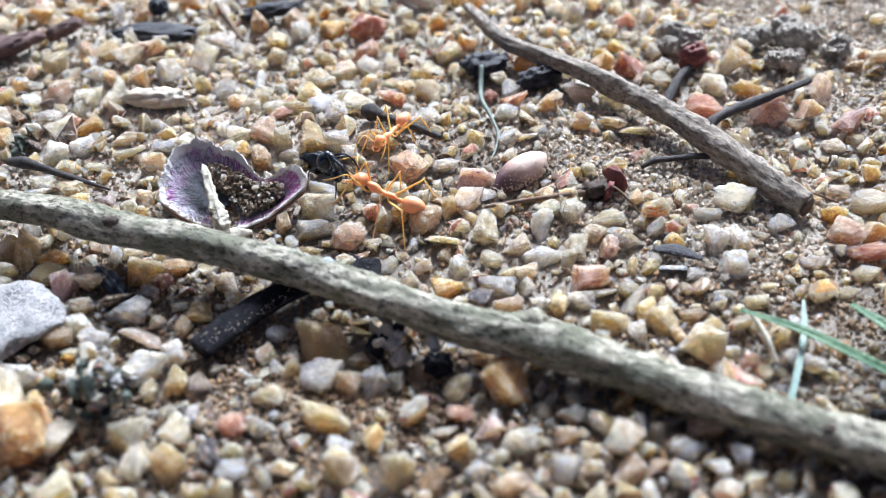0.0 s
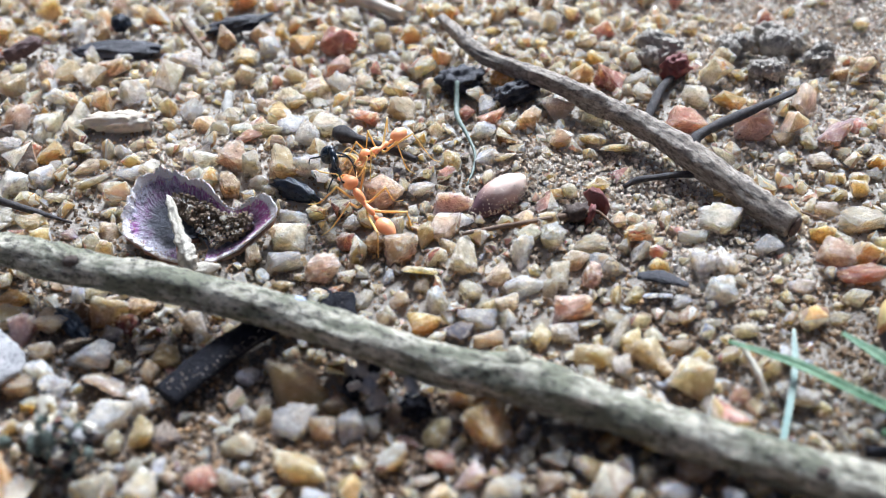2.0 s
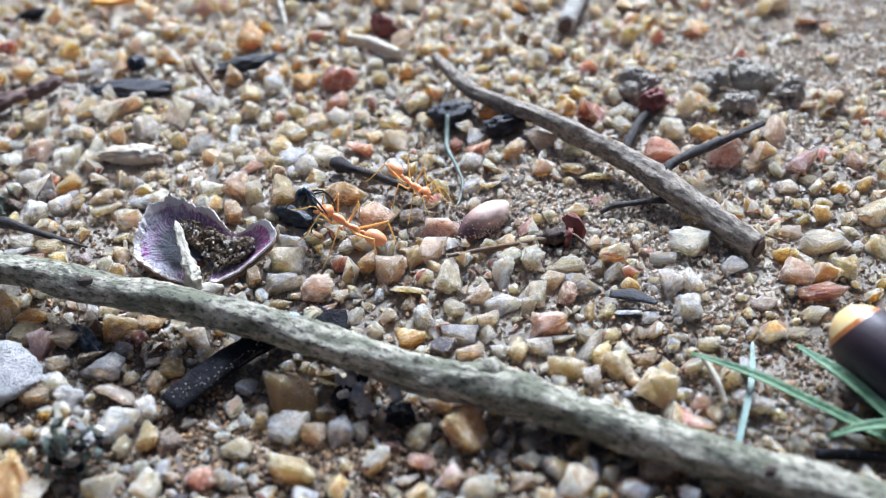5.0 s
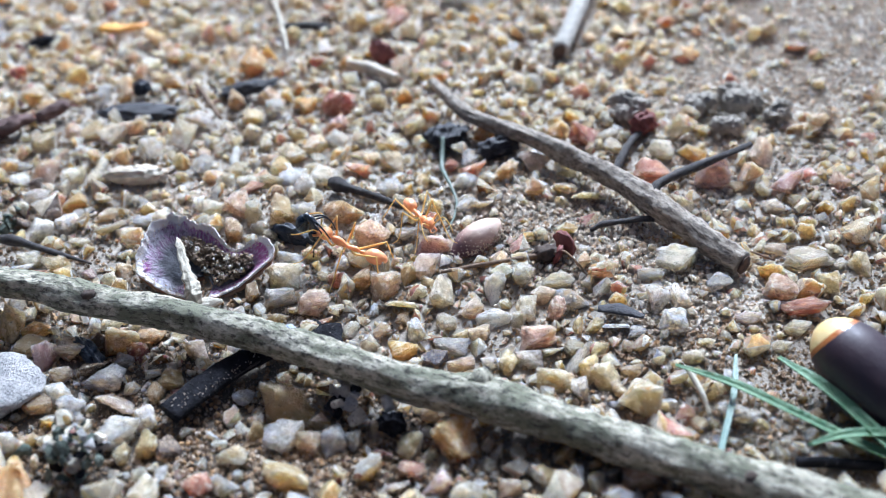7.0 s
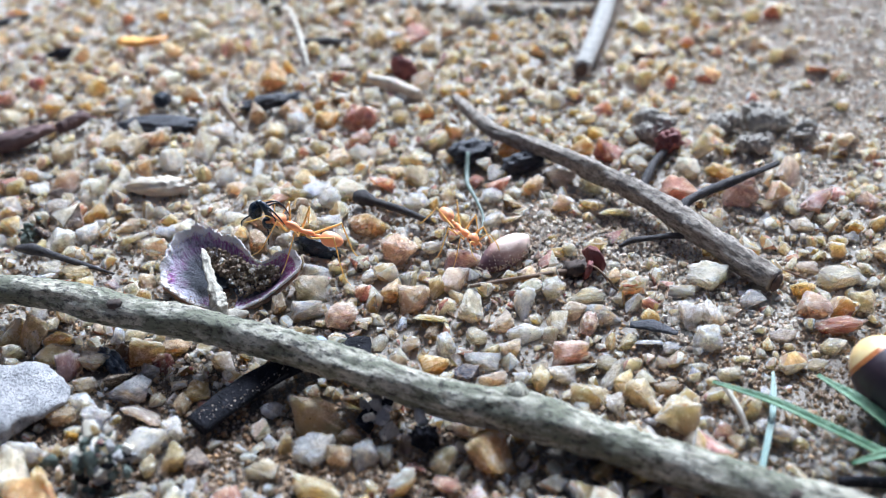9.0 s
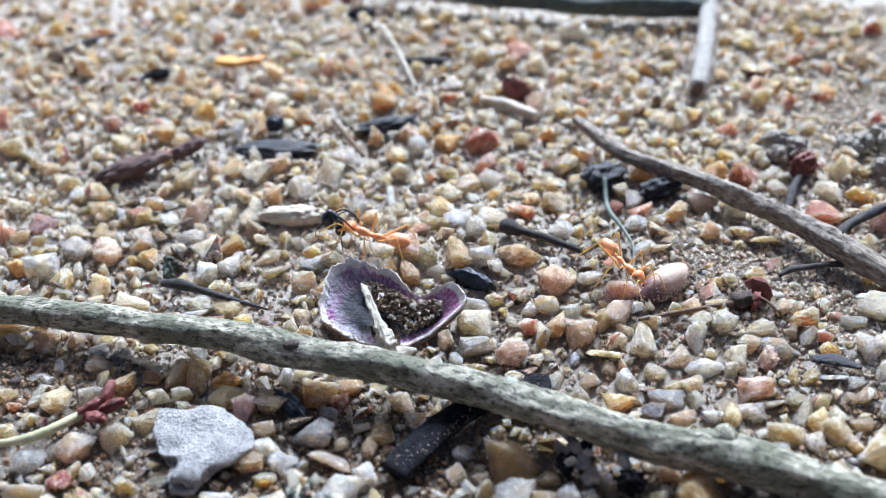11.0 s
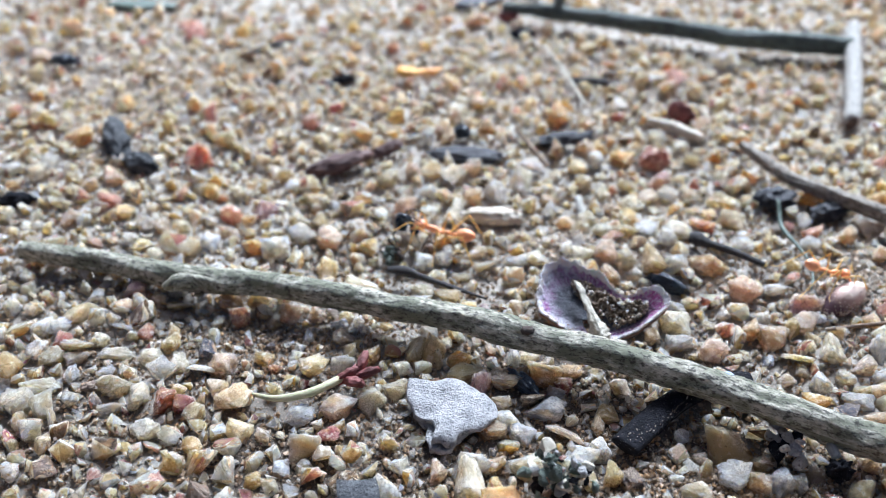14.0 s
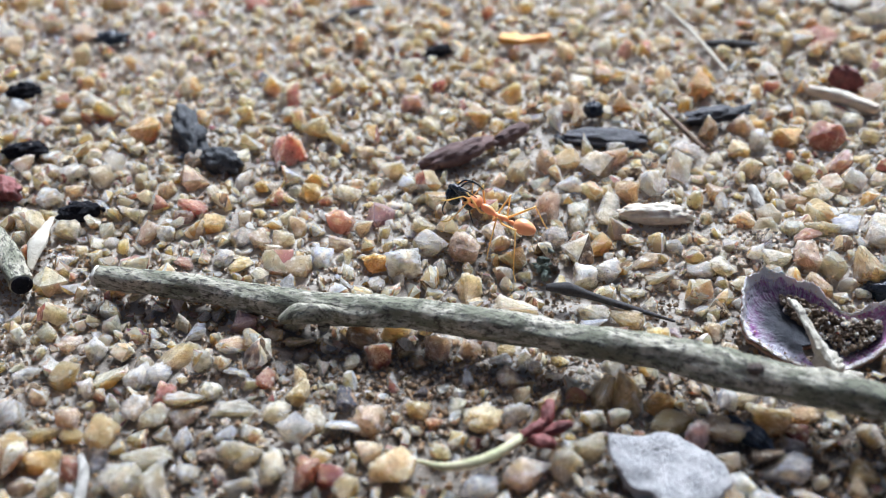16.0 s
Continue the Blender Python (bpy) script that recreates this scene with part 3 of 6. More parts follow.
def build_near_stick():
    line = [(-10.62, 1.22, 0.24), (-9.27, 0.92, 0.26), (-8.3, 0.62, 0.28), (-6.92, 0.38, 0.34), (-5.6, -0.02, 0.40), (-4.7, -0.30, 0.45), (-3.85, -0.66, 0.49),
            (-2.9, -0.95, 0.47), (-1.95, -1.31, 0.43), (-1.0, -1.74, 0.39), (-0.3, -2.06, 0.35), (0.28, -2.22, 0.33), (1.0, -2.59, 0.31), (1.8, -2.97, 0.31),
            (2.9, -3.5, 0.32), (4.2, -4.15, 0.34), (5.6, -4.8, 0.36)]
    radii = [0.13, 0.145, 0.165, 0.165, 0.165, 0.17, 0.185, 0.175, 0.175, 0.185, 0.185, 0.215, 0.19, 0.19, 0.20, 0.205, 0.21]
    t = thing("fallen_stick", (-3, -0.9, 0), "long grey-brown weathered stick lying across gravel", "stick")
    shaft = part("shaft", tube(line, radii, 36, 0.03, 0.18, 1.7, ridges=0.07), M_BARK, t)
    part("knot", tube([(0.22, -2.16, 0.40), (0.26, -2.10, 0.50), (0.25, -2.05, 0.56)], [0.16, 0.12, 0.05], 16, 0.02, 0.25, 4.0), M_BARK, shaft, "swollen bark knot")
    part("bud_scar", blob((-3.86, -0.72, 0.635), (0.085, 0.07, 0.05), (0, 0, 20), 3, 0.25, 3), M_SCAR, shaft, "dark bud scar")
    part("bud_scar", blob((2.52, -3.40, 0.45), (0.08, 0.06, 0.05), (30, 0, 20), 3, 0.25, 3, 4), M_SCAR, shaft, "dark bud scar")
    part("side_stub", tube([(-7.75, 0.44, 0.36), (-8.05, 0.46, 0.34), (-8.32, 0.47, 0.31), (-8.5, 0.42, 0.27)], [0.05, 0.12, 0.12, 0.04], 18, 0.025, 0.35, 6.0, ridges=0.3), M_BARK, shaft, "torn branch stub")
    part("broken_end", blob((-10.66, 1.23, 0.24), (0.05, 0.12, 0.11), (0, 0, -12), 3, 0.3, 4, 2), M_BARK_PALE, shaft, "frayed pale broken end")
    part("blue_stain", blob((-1.63, -1.36, 0.575), (0.07, 0.045, 0.022), (0, 20, -22), 2, 0.2, 4), plain_material("blue_lichen", (0.46, 0.52, 0.66), (0.36, 0.42, 0.52), 0.9, 900), shaft, "pale bluish lichen spot")
    part("resin_drop", blob((-8.03, 0.40, 0.205), (0.065, 0.055, 0.075), (0, 0, 0), 3, 0.12, 2.5), M_CLEAR, shaft, "clear drop of resin hanging under the bark")
    stay_low(line, 0.22, 0.12)
    KEEP_OFF.append((-10.7, 1.2, 0.12))


def build_far_stick():
    line = [(-0.08, 4.28, 0.26), (0.31, 3.36, 0.28), (0.79, 2.80, 0.31), (1.19, 2.46, 0.32), (1.66, 1.98, 0.32), (2.05, 1.53, 0.32), (2.32, 1.2, 0.31),
            (2.56, 0.86, 0.29), (2.86, 0.40, 0.26), (3.12, 0.02, 0.22), (3.35, -0.28, 0.19)]
    radii = [0.07, 0.10, 0.11, 0.12, 0.125, 0.13, 0.135, 0.15, 0.15, 0.145, 0.13]
    t = thing("broken_twig", (1.7, 2.0, 0), "brown furrowed twig with a thin side shoot", "twig")
    shaft = part("shaft", tube(line, radii, 30, 0.025, 0.22, 12.3, ridges=0.26), M_BARK_DARK, t)
    part("broken_end", blob((3.37, -0.30, 0.185), (0.03, 0.115, 0.11), (0, 0, -50), 3, 0.25, 5), M_WOOD_END, shaft, "dark splintered end")
    part("side_shoot", tube([(2.57, 0.90, 0.33), (2.62, 1.0, 0.42), (2.87, 1.2, 0.42), (3.37, 1.5, 0.40), (4.05, 1.92, 0.36)], [0.09, 0.065, 0.055, 0.055, 0.04], 12, 0.03, 0.3, 3.0, ridges=0.2), M_ROOT, shaft, "thin blackish side shoot")
    stay_low(line, 0.17, 0.08)


def build_back_branch():
    t = thing("forked_branch", (0, 8.6, 0), "dark greenish branch with a pale stub, lying on sand", "branch")
    line = [(-3.75, 9.80, 0.30), (-2.6, 9.40, 0.34), (-1.65, 9.07, 0.35), (-0.3, 8.62, 0.35), (0.8, 8.24, 0.35), (2.0, 8.02, 0.35), (2.9, 7.95, 0.33)]
    limb = part("limb", tube(line, [0.12, 0.16, 0.17, 0.17, 0.18, 0.2, 0.17], 18, 0.07, 0.18, 5.0, ridges=0.08), M_BARK_GREEN, t)
    part("spur", tube([(-2.65, 9.42, 0.42), (-2.62, 9.5, 0.62), (-2.55, 9.6, 0.85)], [0.12, 0.09, 0.03], 12, 0.04, 0.2, 7.0), M_BARK_GREEN, limb, "short upright spur")
    stub = part("pale_stub", tube([(1.97, 5.12, 0.22), (2.2, 5.75, 0.25), (2.52, 6.7, 0.28), (2.9, 7.9, 0.34), (3.2, 8.8, 0.36)], [0.14, 0.145, 0.15, 0.15, 0.15], 18, 0.07, 0.08, 9.0), M_BARK_PALE, t, "pale bare grey stub")
    part("cut_end", blob((1.955, 5.07, 0.22), (0.13, 0.03, 0.13), (0, 0, 20), 3, 0.1, 5), M_WOOD_END, stub, "dark hollow end")
    stay_low(line, 0.24, 0.06)
    stay_low([(1.97, 5.12), (2.52, 6.7), (3.2, 8.8)], 0.2, 0.04)


build_near_stick()
build_far_stick()
build_back_branch()


# ---- dried petal with soil in its cup ----
PETAL_RIM = [(-3.02, -0.26, 0.10), (-3.28, -0.12, 0.12), (-3.58, 0.06, 0.22), (-3.67, 0.34, 0.33), (-3.57, 0.66, 0.42), (-3.33, 0.86, 0.47),
             (-3.04, 0.76, 0.48), (-2.80, 0.64, 0.38), (-2.50, 0.42, 0.28), (-2.20, 0.38, 0.42), (-1.99, 0.14, 0.40), (-2.34, -0.10, 0.18), (-2.76, -0.24, 0.08)]
PETAL_HUB = [(-3.10, 0.03, 0.15), (-3.16, 0.08, 0.16), (-3.20, 0.16, 0.17), (-3.22, 0.25, 0.19), (-3.20, 0.33, 0.19), (-3.14, 0.40, 0.19),
             (-3.00, 0.42, 0.16), (-2.80, 0.38, 0.12), (-2.55, 0.22, 0.13), (-2.42, 0.18, 0.15), (-2.36, 0.12, 0.15), (-2.50, 0.02, 0.10), (-2.75, -0.04, 0.08)]


def along(points, k):
    """A smooth curve through the points, k from 0 to 1."""
    k = k * (len(points) - 1)
    i = min(int(k), len(points) - 2)
    f = k - i
    p = [Vector(points[max(0, min(len(points) - 1, i + j))]) for j in (-1, 0, 1, 2)]
    return 0.5 * (2 * p[1] + (p[2] - p[0]) * f + (2 * p[0] - 5 * p[1] + 4 * p[2] - p[3]) * f ** 2 + (3 * p[1] - p[0] - 3 * p[2] + p[3]) * f ** 3)


def petal_point(r, a):
    """r: 0 middle to 1 rim; a: 0 to 1 round the rim, from the front by the left, back and right."""
    hub = along(PETAL_HUB, a)
    if r < 0.3:
        p = Vector((-2.85, 0.15, 0.09)).lerp(hub, r / 0.3)
    else:
        k = (r - 0.3) / 0.7
        p = hub.lerp(along(PETAL_RIM, a), k)
        ear = math.exp(-((a - 0.32) / 0.16) ** 2)
        p += Vector((-0.05, 0.05, -0.05)) * math.sin(math.pi * k) * (0.3 + ear)
        wave = 0.06 * noise.noise((a * 16, k * 1.5, 5.0)) + 0.018 * noise.noise((a * 70, k * 3, 1.0))
        p += Vector((0.4, 0.3, 1.0)) * wave * k
        p += (p - hub) * (0.13 * noise.noise((a * 14, 3.0, 0.5)) + 0.07 * noise.noise((a * 70, 3.0, 0.5))) * k
    return tuple(p)


def build_petal():
    t = thing("dried_petal", (-2.84, 0.14, 0), "shrivelled violet-grey petal cup holding dark soil", "petal")
    angles = [k / 150 for k in range(151)]
    rows = [0.04, 0.12, 0.2, 0.27, 0.3, 0.34, 0.41, 0.48, 0.55, 0.62, 0.68, 0.74, 0.8, 0.85, 0.89, 0.93, 0.96, 0.98, 1.0]
    part("blade", sheet([[petal_point(r, a) for a in angles] for r in rows], 0.02, uvs=rows), M_PETAL, t)
    under = [[tuple(Vector(petal_point(r, a)) + Vector((0, 0, -0.05 - 0.05 * r * abs(noise.noise((a * 60, r * 6, 0)))))) for a in angles] for r in rows[:-2]]
    part("underside", sheet(under, 0.03), M_PETAL_BACK, t, "rust-brown crinkled underside")
    part("midrib", tube([(-3.18, 0.44, 0.44), (-3.13, 0.32, 0.44), (-3.08, 0.16, 0.39), (-3.02, 0.0, 0.33), (-2.96, -0.16, 0.25), (-2.90, -0.32, 0.16), (-2.84, -0.40, 0.10)],
                        [0.015, 0.035, 0.035, 0.04, 0.06, 0.075, 0.04], 18, 0.012, 0.9, 2.0, flat=1.2, ridges=0.5), M_FIBRE, t, "chalky white crumpled midrib")
    part("torn_flap", plate([(-3.02, -0.28), (-2.90, -0.30), (-2.72, -0.28), (-2.62, -0.34), (-2.74, -0.44), (-2.94, -0.46)], 0.12, 0.025, 0.12), M_FIBRE, t, "pale torn flap")
    rng = np.random.default_rng(3)
    n = 700
    a, r = rng.uniform(0.42, 0.98, n), 0.5 * rng.random(n) ** 0.6
    at = np.array([petal_point(p, q) for p, q in zip(r, a)]) + [0, 0, 0.03] - np.array([-2.84, 0.14, 0])
    at[:, 2] += 0.12 * np.exp(-((r - 0.3) / 0.3) ** 2) * rng.random(n)
    size = 0.015 + 0.06 * rng.random(n) ** 2
    b, r = rng.uniform(0.44, 0.74, 420), rng.uniform(0.2, 0.66, 420)
    more = np.array([petal_point(p, q) for p, q in zip(r, b)]) + [0.01, -0.03, 0.03] - np.array([-2.84, 0.14, 0])
    joined_stones("soil", np.r_[at[:520], more], np.r_[size[:520], rng.uniform(0.02, 0.07, 420)], 1, M_SOIL, rng, "dark crumbly soil", "").parent = t
    joined_stones("grit", at[520:], size[520:] * 1.2, 2, M_GRAVEL, rng, "pale grit in the cup", "").parent = t
    n = 420
    a, r = rng.uniform(0.02, 0.98, n), 1.0 - 0.22 * rng.random(n) ** 2.2
    at = np.array([petal_point(p, q) for p, q in zip(r, a)]) + [0, 0, 0.014] - np.array([-2.84, 0.14, 0])
    joined_stones("rim_dust", at, rng.uniform(0.010, 0.030, n), 0, M_GRAIN, rng, "fine sand stuck to the rim", "").parent = t
    for q in range(0, 24):
        x, y, _ = petal_point(0.7, q / 23)
        KEEP_OFF.append((x, y, 0.2))


build_petal()


# ---- seeds, chips and litter ----
def build_seed():
    t = thing("smooth_seed", (0.37, 0.53, 0), "pinkish-brown almond-shaped seed half sunk in sand", "seed")

    def almond(v):
        taper = 1 - 0.12 * max(0, v.x) ** 2 - 0.45 * max(0, -v.x) ** 2
        return v.x, v.y * taper, v.z * taper

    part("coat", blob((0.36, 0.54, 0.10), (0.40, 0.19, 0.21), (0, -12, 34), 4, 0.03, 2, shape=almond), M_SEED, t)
    rng = np.random.default_rng(5)
    n = 170
    u = rng.normal(size=(n, 3))
    u[:, 2] = np.abs(u[:, 2]) * 0.5
    u[:, 1] -= 0.8
    u /= np.linalg.norm(u, axis=1, keepdims=True)
    m = np.array(Euler((0, radians(-8), radians(34))).to_matrix())
    at = np.array([almond(Vector(p)) for p in u]) * [0.42, 0.20, 0.20] @ m.T + [0.36, 0.54, 0.09] - np.array([0.37, 0.53, 0])
    ob = joined_stones("clinging_sand", at, rng.uniform(0.012, 0.035, n), 1, M_GRAIN, rng, "fine sand stuck to the coat", "")
    ob.parent = t
    KEEP_OFF.extend([(0.2, 0.45, 0.22), (0.37, 0.54, 0.27), (0.55, 0.65, 0.22)])


def build_char_strip():
    t = thing("charred_strip", (-2.3, -1.6, 0), "charred black splinter of wood dusted with sand", "charcoal")
    line = [(-2.86, -2.04, 0.14), (-2.55, -1.72, 0.17), (-2.2, -1.40, 0.17), (-1.75, -1.08, 0.13)]
    part("splinter", tube(line, [0.17, 0.165, 0.16, 0.13], 14, 0.05, 0.12, 2.0, flat=0.5, ridges=0.14), M_CHAR, t)
    part("split_edge", tube([(-2.62, -1.98, 0.15), (-2.3, -1.66, 0.19), (-1.92, -1.32, 0.17)], [0.015, 0.02, 0.02], 8, 0.05, 0.3), M_ROOT, t, "paler split edge")
    rng = np.random.default_rng(9)
    s = rng.uniform(0, 1, 170)
    at = np.stack([-2.80 + 0.9 * s, -2.02 + 0.85 * s, np.full(170, 0.235)], -1) + np.stack([rng.normal(0, 0.05, 170), -rng.normal(0, 0.05, 170), np.zeros(170)], -1) - np.array([-2.3, -1.6, 0])
    joined_stones("sand_specks", at, rng.uniform(0.006, 0.018, 170), 1, M_GRAIN, rng, "pale sand specks", "").parent = t
    keep_off(line, 0.2)
    single("black_flake", plate([(-1.85, -0.95), (-1.5, -0.70), (-1.2, -0.85), (-1.15, -1.2), (-1.5, -1.35), (-1.8, -1.2)], 0.06, 0.05, 0.06, seed=3), M_CHAR, "flat black charcoal flake under the stick", "charcoal")


def build_grey_flake():
    bm = plate([(-5.24, -1.13), (-4.98, -1.10), (-4.6, -1.08), (-4.34, -1.38), (-4.2, -1.66), (-4.42, -1.86), (-4.66, -1.92), (-4.76, -2.06), (-4.96, -2.10), (-4.94, -1.78), (-5.12, -1.68), (-5.26, -1.46)], 0.14, 0.07, 0.10)
    t = thing("ashy_flake", (-4.8, -1.55, 0), "flat grey ashy flake with ragged edges", "flake")
    part("upper_layer", bm, M_FLAKE, t)
    part("lower_layer", plate([(-5.2, -1.3), (-4.85, -1.2), (-4.4, -1.5), (-4.3, -1.72), (-4.6, -1.9), (-4.74, -2.12), (-5.0, -2.12), (-5.0, -1.75), (-5.18, -1.6)], 0.07, 0.06, 0.09, seed=5), M_FLAKE, t)
    KEEP_OFF.extend([(-5.0, -1.35, 0.3), (-4.6, -1.55, 0.3), (-4.85, -1.85, 0.22)])
    LOW.append((-4.8, -1.6, 0.6, 0.1))


def build_husk():
    t = thing("fallen_blossom", (-6.3, -1.2, 0), "dry red calyx on a curved pale-green stalk", "flower")
    part("stalk", tube([(-7.06, -1.34, 0.16), (-6.72, -1.44, 0.19), (-6.35, -1.36, 0.21), (-6.02, -1.12, 0.21)], [0.015, 0.04, 0.055, 0.05], 12, 0.03, 0.15), M_GREEN_STEM, t)
    for k, (dx, dy, dz, a) in enumerate(((0, 0, 0, 30), (0.14, 0.14, 0.05, 75), (0.2, 0.0, 0.03, 10), (0.06, -0.1, 0.0, -40))):
        part("sepal", blob((-5.94 + dx, -1.08 + dy, 0.22 + dz), (0.17, 0.06, 0.09), (20 * k, -20, a), 3, 0.4, 3, k), M_RED_HUSK, t)
    keep_off([(-7.0, -1.36), (-6.5, -1.4), (-5.8, -1.05)], 0.12)


def build_red_bud():
    t = thing("withered_bud", (0.9, 0.1, 0), "withered dark-red bud on a thread-like stalk", "flower")
    part("stalk", tube([(-0.08, -0.10, 0.16), (0.32, -0.03, 0.17), (0.7, 0.03, 0.17), (1.1, 0.12, 0.15)], [0.018, 0.025, 0.03, 0.05], 8, 0.04, 0.3), M_STALK, t)
    part("bud", blob((1.18, 0.15, 0.15), (0.16, 0.11, 0.10), (0, 0, 20), 3, 0.5, 3), M_SCAR, t)
    part("petal", blob((1.40, 0.26, 0.20), (0.05, 0.17, 0.16), (15, 0, 35), 3, 0.3, 2), M_RED_HUSK, t)
    part("petal", blob((1.30, 0.10, 0.16), (0.04, 0.11, 0.12), (-10, 20, -15), 3, 0.35, 3), M_RED_HUSK, t)
    part("thread", tube([(1.24, 0.08, 0.20), (1.36, 0.06, 0.24), (1.5, -0.06, 0.16), (1.6, -0.2, 0.08)], [0.018, 0.016, 0.014, 0.01], 8, 0.03), M_STALK, t)
    KEEP_OFF.extend([(1.18, 0.15, 0.16), (1.4, 0.25, 0.16)])


def build_dark_stem():
    t = thing("dry_seed_head", (-0.95, 1.4, 0), "black dried flower stalk with a flared cup", "plant")
    part("cup", tube([(-1.46, 1.64, 0.30), (-1.36, 1.60, 0.31), (-1.2, 1.52, 0.28)], [0.07, 0.10, 0.055], 14, 0.025, 0.4), M_ROOT, t)
    part("stem", tube([(-1.25, 1.54, 0.29), (-0.9, 1.37, 0.26), (-0.52, 1.16, 0.2)], [0.055, 0.05, 0.04], 10, 0.04, 0.15), M_ROOT, t)
    keep_off([(-1.46, 1.64), (-0.9, 1.37), (-0.5, 1.16)], 0.1)


def rod(name, line, radii, mat, label, category="twig", rough=0.25, ridges=0.1, seg=10, clear=0.06, seed=0.0, flat=1.0):
    ob = single(name, tube(line, radii, seg, 0.04, rough, seed, flat, ridges), mat, label, category)
    if clear:
        keep_off(line, clear)
    return ob


def chip(name, outline, z, thick, mat, label, category, seed=0.0, lumps=0.05):
    return single(name, plate(outline, z, thick, lumps, seed=seed), mat, label, category)


def lump(name, at, axes, turn, mat, label, category, lumps=0.35, freq=2.5, seed=0.0, group=""):
    KEEP_OFF.append((at[0], at[1], max(axes[:2]) * 0.8))
    return single(name, blob(at, axes, turn, 4, lumps, freq, seed), mat, label, category, group)


def build_stub():
    t = thing("twig_stub", (-11.8, 1.6, 0), "short grey twig stub with a dark cut end", "twig")
    line = [(-12.15, 2.12, 0.2), (-11.8, 1.62, 0.2), (-11.5, 1.16, 0.2)]
    shaft = part("shaft", tube(line, [0.10, 0.13, 0.125], 18, 0.03, 0.2, 4.0, ridges=0.1), M_BARK, t)
    part("cut_end", blob((-11.485, 1.135, 0.2), (0.118, 0.03, 0.118), (0, 0, 33), 3, 0.12, 5), M_CHAR, shaft, "dark hollow cut end")
    keep_off(line, 0.15)


build_seed()
build_char_strip()
build_grey_flake()
build_husk()
build_red_bud()
build_dark_stem()
rod("rootlet", [(1.76, 0.60, 0.1), (1.92, 0.64, 0.16), (2.1, 0.68, 0.15), (2.4, 0.69, 0.17), (2.78, 0.66, 0.16)], [0.025, 0.04, 0.035, 0.035, 0.03], M_ROOT, "thin dark rootlet half buried in sand", seed=2)
rod("thread_root", [(0.03, 2.6, 0.3), (0.0, 2.3, 0.16), (0.0, 2.05, 0.14), (0.08, 1.74, 0.14), (0.16, 1.35, 0.12), (0.12, 1.05, 0.1), (0.03, 0.80, 0.08)], [0.03, 0.035, 0.03, 0.022, 0.018, 0.015, 0.01], M_LEAF_GREEN, "greenish thread of root on gravel", "root", seed=3)
build_stub()
rod("white_fibre", [(-11.55, 1.5, 0.1), (-11.56, 1.9, 0.22), (-11.55, 2.4, 0.2)], [0.03, 0.11, 0.03], M_FIBRE, "white flattened plant fibre on gravel", "fibre", flat=0.35, seed=5)
rod("dark_twig", [(-5.62, 1.0, 0.16), (-5.4, 0.92, 0.2), (-5.2, 0.86, 0.17), (-4.82, 0.69, 0.15), (-4.3, 0.46, 0.12)], [0.04, 0.075, 0.045, 0.035, 0.014], M_ROOT, "black dried twig with a thick end", seed=6, clear=0.08)
rod("grey_stem", [(-10.15, -1.2, 0.12), (-10.05, -1.5, 0.12), (-9.98, -2.4, 0.1)], [0.035, 0.05, 0.05], M_BARK_PALE, "thin grey dry plant stem", "stem", seed=7)
rod("brown_stem", [(-3.72, 4.55, 0.3), (-3.5, 4.2, 0.2), (-3.25, 3.76, 0.12)], [0.03, 0.035, 0.025], M_STALK, "thin curved brown plant stem", "stem", seed=8)
rod("pale_stick", [(-1.42, 5.26, 0.14), (-1.05, 5.0, 0.15), (-0.62, 4.66, 0.13)], [0.07, 0.09, 0.08], M_POD, "short pale bleached stick piece", seed=9, clear=0.1)
rod("forked_twig", [(2.28, 1.86, 0.08), (2.42, 2.14, 0.14), (2.58, 2.42, 0.16), (2.78, 2.70, 0.14)], [0.06, 0.06, 0.055, 0.05], M_ROOT, "dark crooked twig under a red scrap", seed=10, clear=0.08)
rod("needle_stem", [(3.1, -3.0, 0.1), (3.4, -3.05, 0.12), (3.85, -3.1, 0.1)], [0.05, 0.055, 0.05], M_CHAR, "black charred twig beside green blades", seed=11, clear=0.08)
rod("fine_thread", [(3.3, 0.15, 0.14), (3.5, 0.05, 0.12), (3.8, -0.12, 0.08)], [0.012, 0.014, 0.01], M_STALK, "fine reddish root thread on sand", "root", seed=12, clear=0)
rod("pale_needle", [(2.35, -1.85, 0.2), (2.43, -2.1, 0.14), (2.46, -2.4, 0.1)], [0.025, 0.03, 0.02], M_FIBRE, "short pale dry needle on sand", "needle", seed=13, clear=0)
rod("leaf_scrap", [(1.62, -0.84, 0.14), (1.85, -0.90, 0.16), (2.1, -1.0, 0.13)], [0.05, 0.09, 0.03], M_BLACK_LEAF, "curled black leaf scrap on sand", "leaf", 0.3, 0.2, 10, 0.08, 15, 0.4)
lump("pale_pod", (-4.18, 2.34, 0.12), (0.44, 0.15, 0.13), (0, 0, -6), M_POD, "pale elongated pod lying on gravel", "pod", 0.32, 3.5)
lump("bark_piece", (-6.55, 3.70, 0.16), (0.52, 0.16, 0.13), (0, -6, 24), M_RED_BARK, "reddish-brown curled bark fragment", "bark", 0.3)
lump("bark_piece", (-5.82, 4.10, 0.2), (0.28, 0.11, 0.10), (0, -10, 34), M_RED_BARK, "reddish-brown curled bark fragment", "bark", 0.35, seed=4)
lump("charcoal_lump", (-10.25, 4.25, 0.2), (0.55, 0.21, 0.2), (0, 8, -68), M_CHAR_GREY, "lump of grey-black charcoal", "charcoal", seed=1)
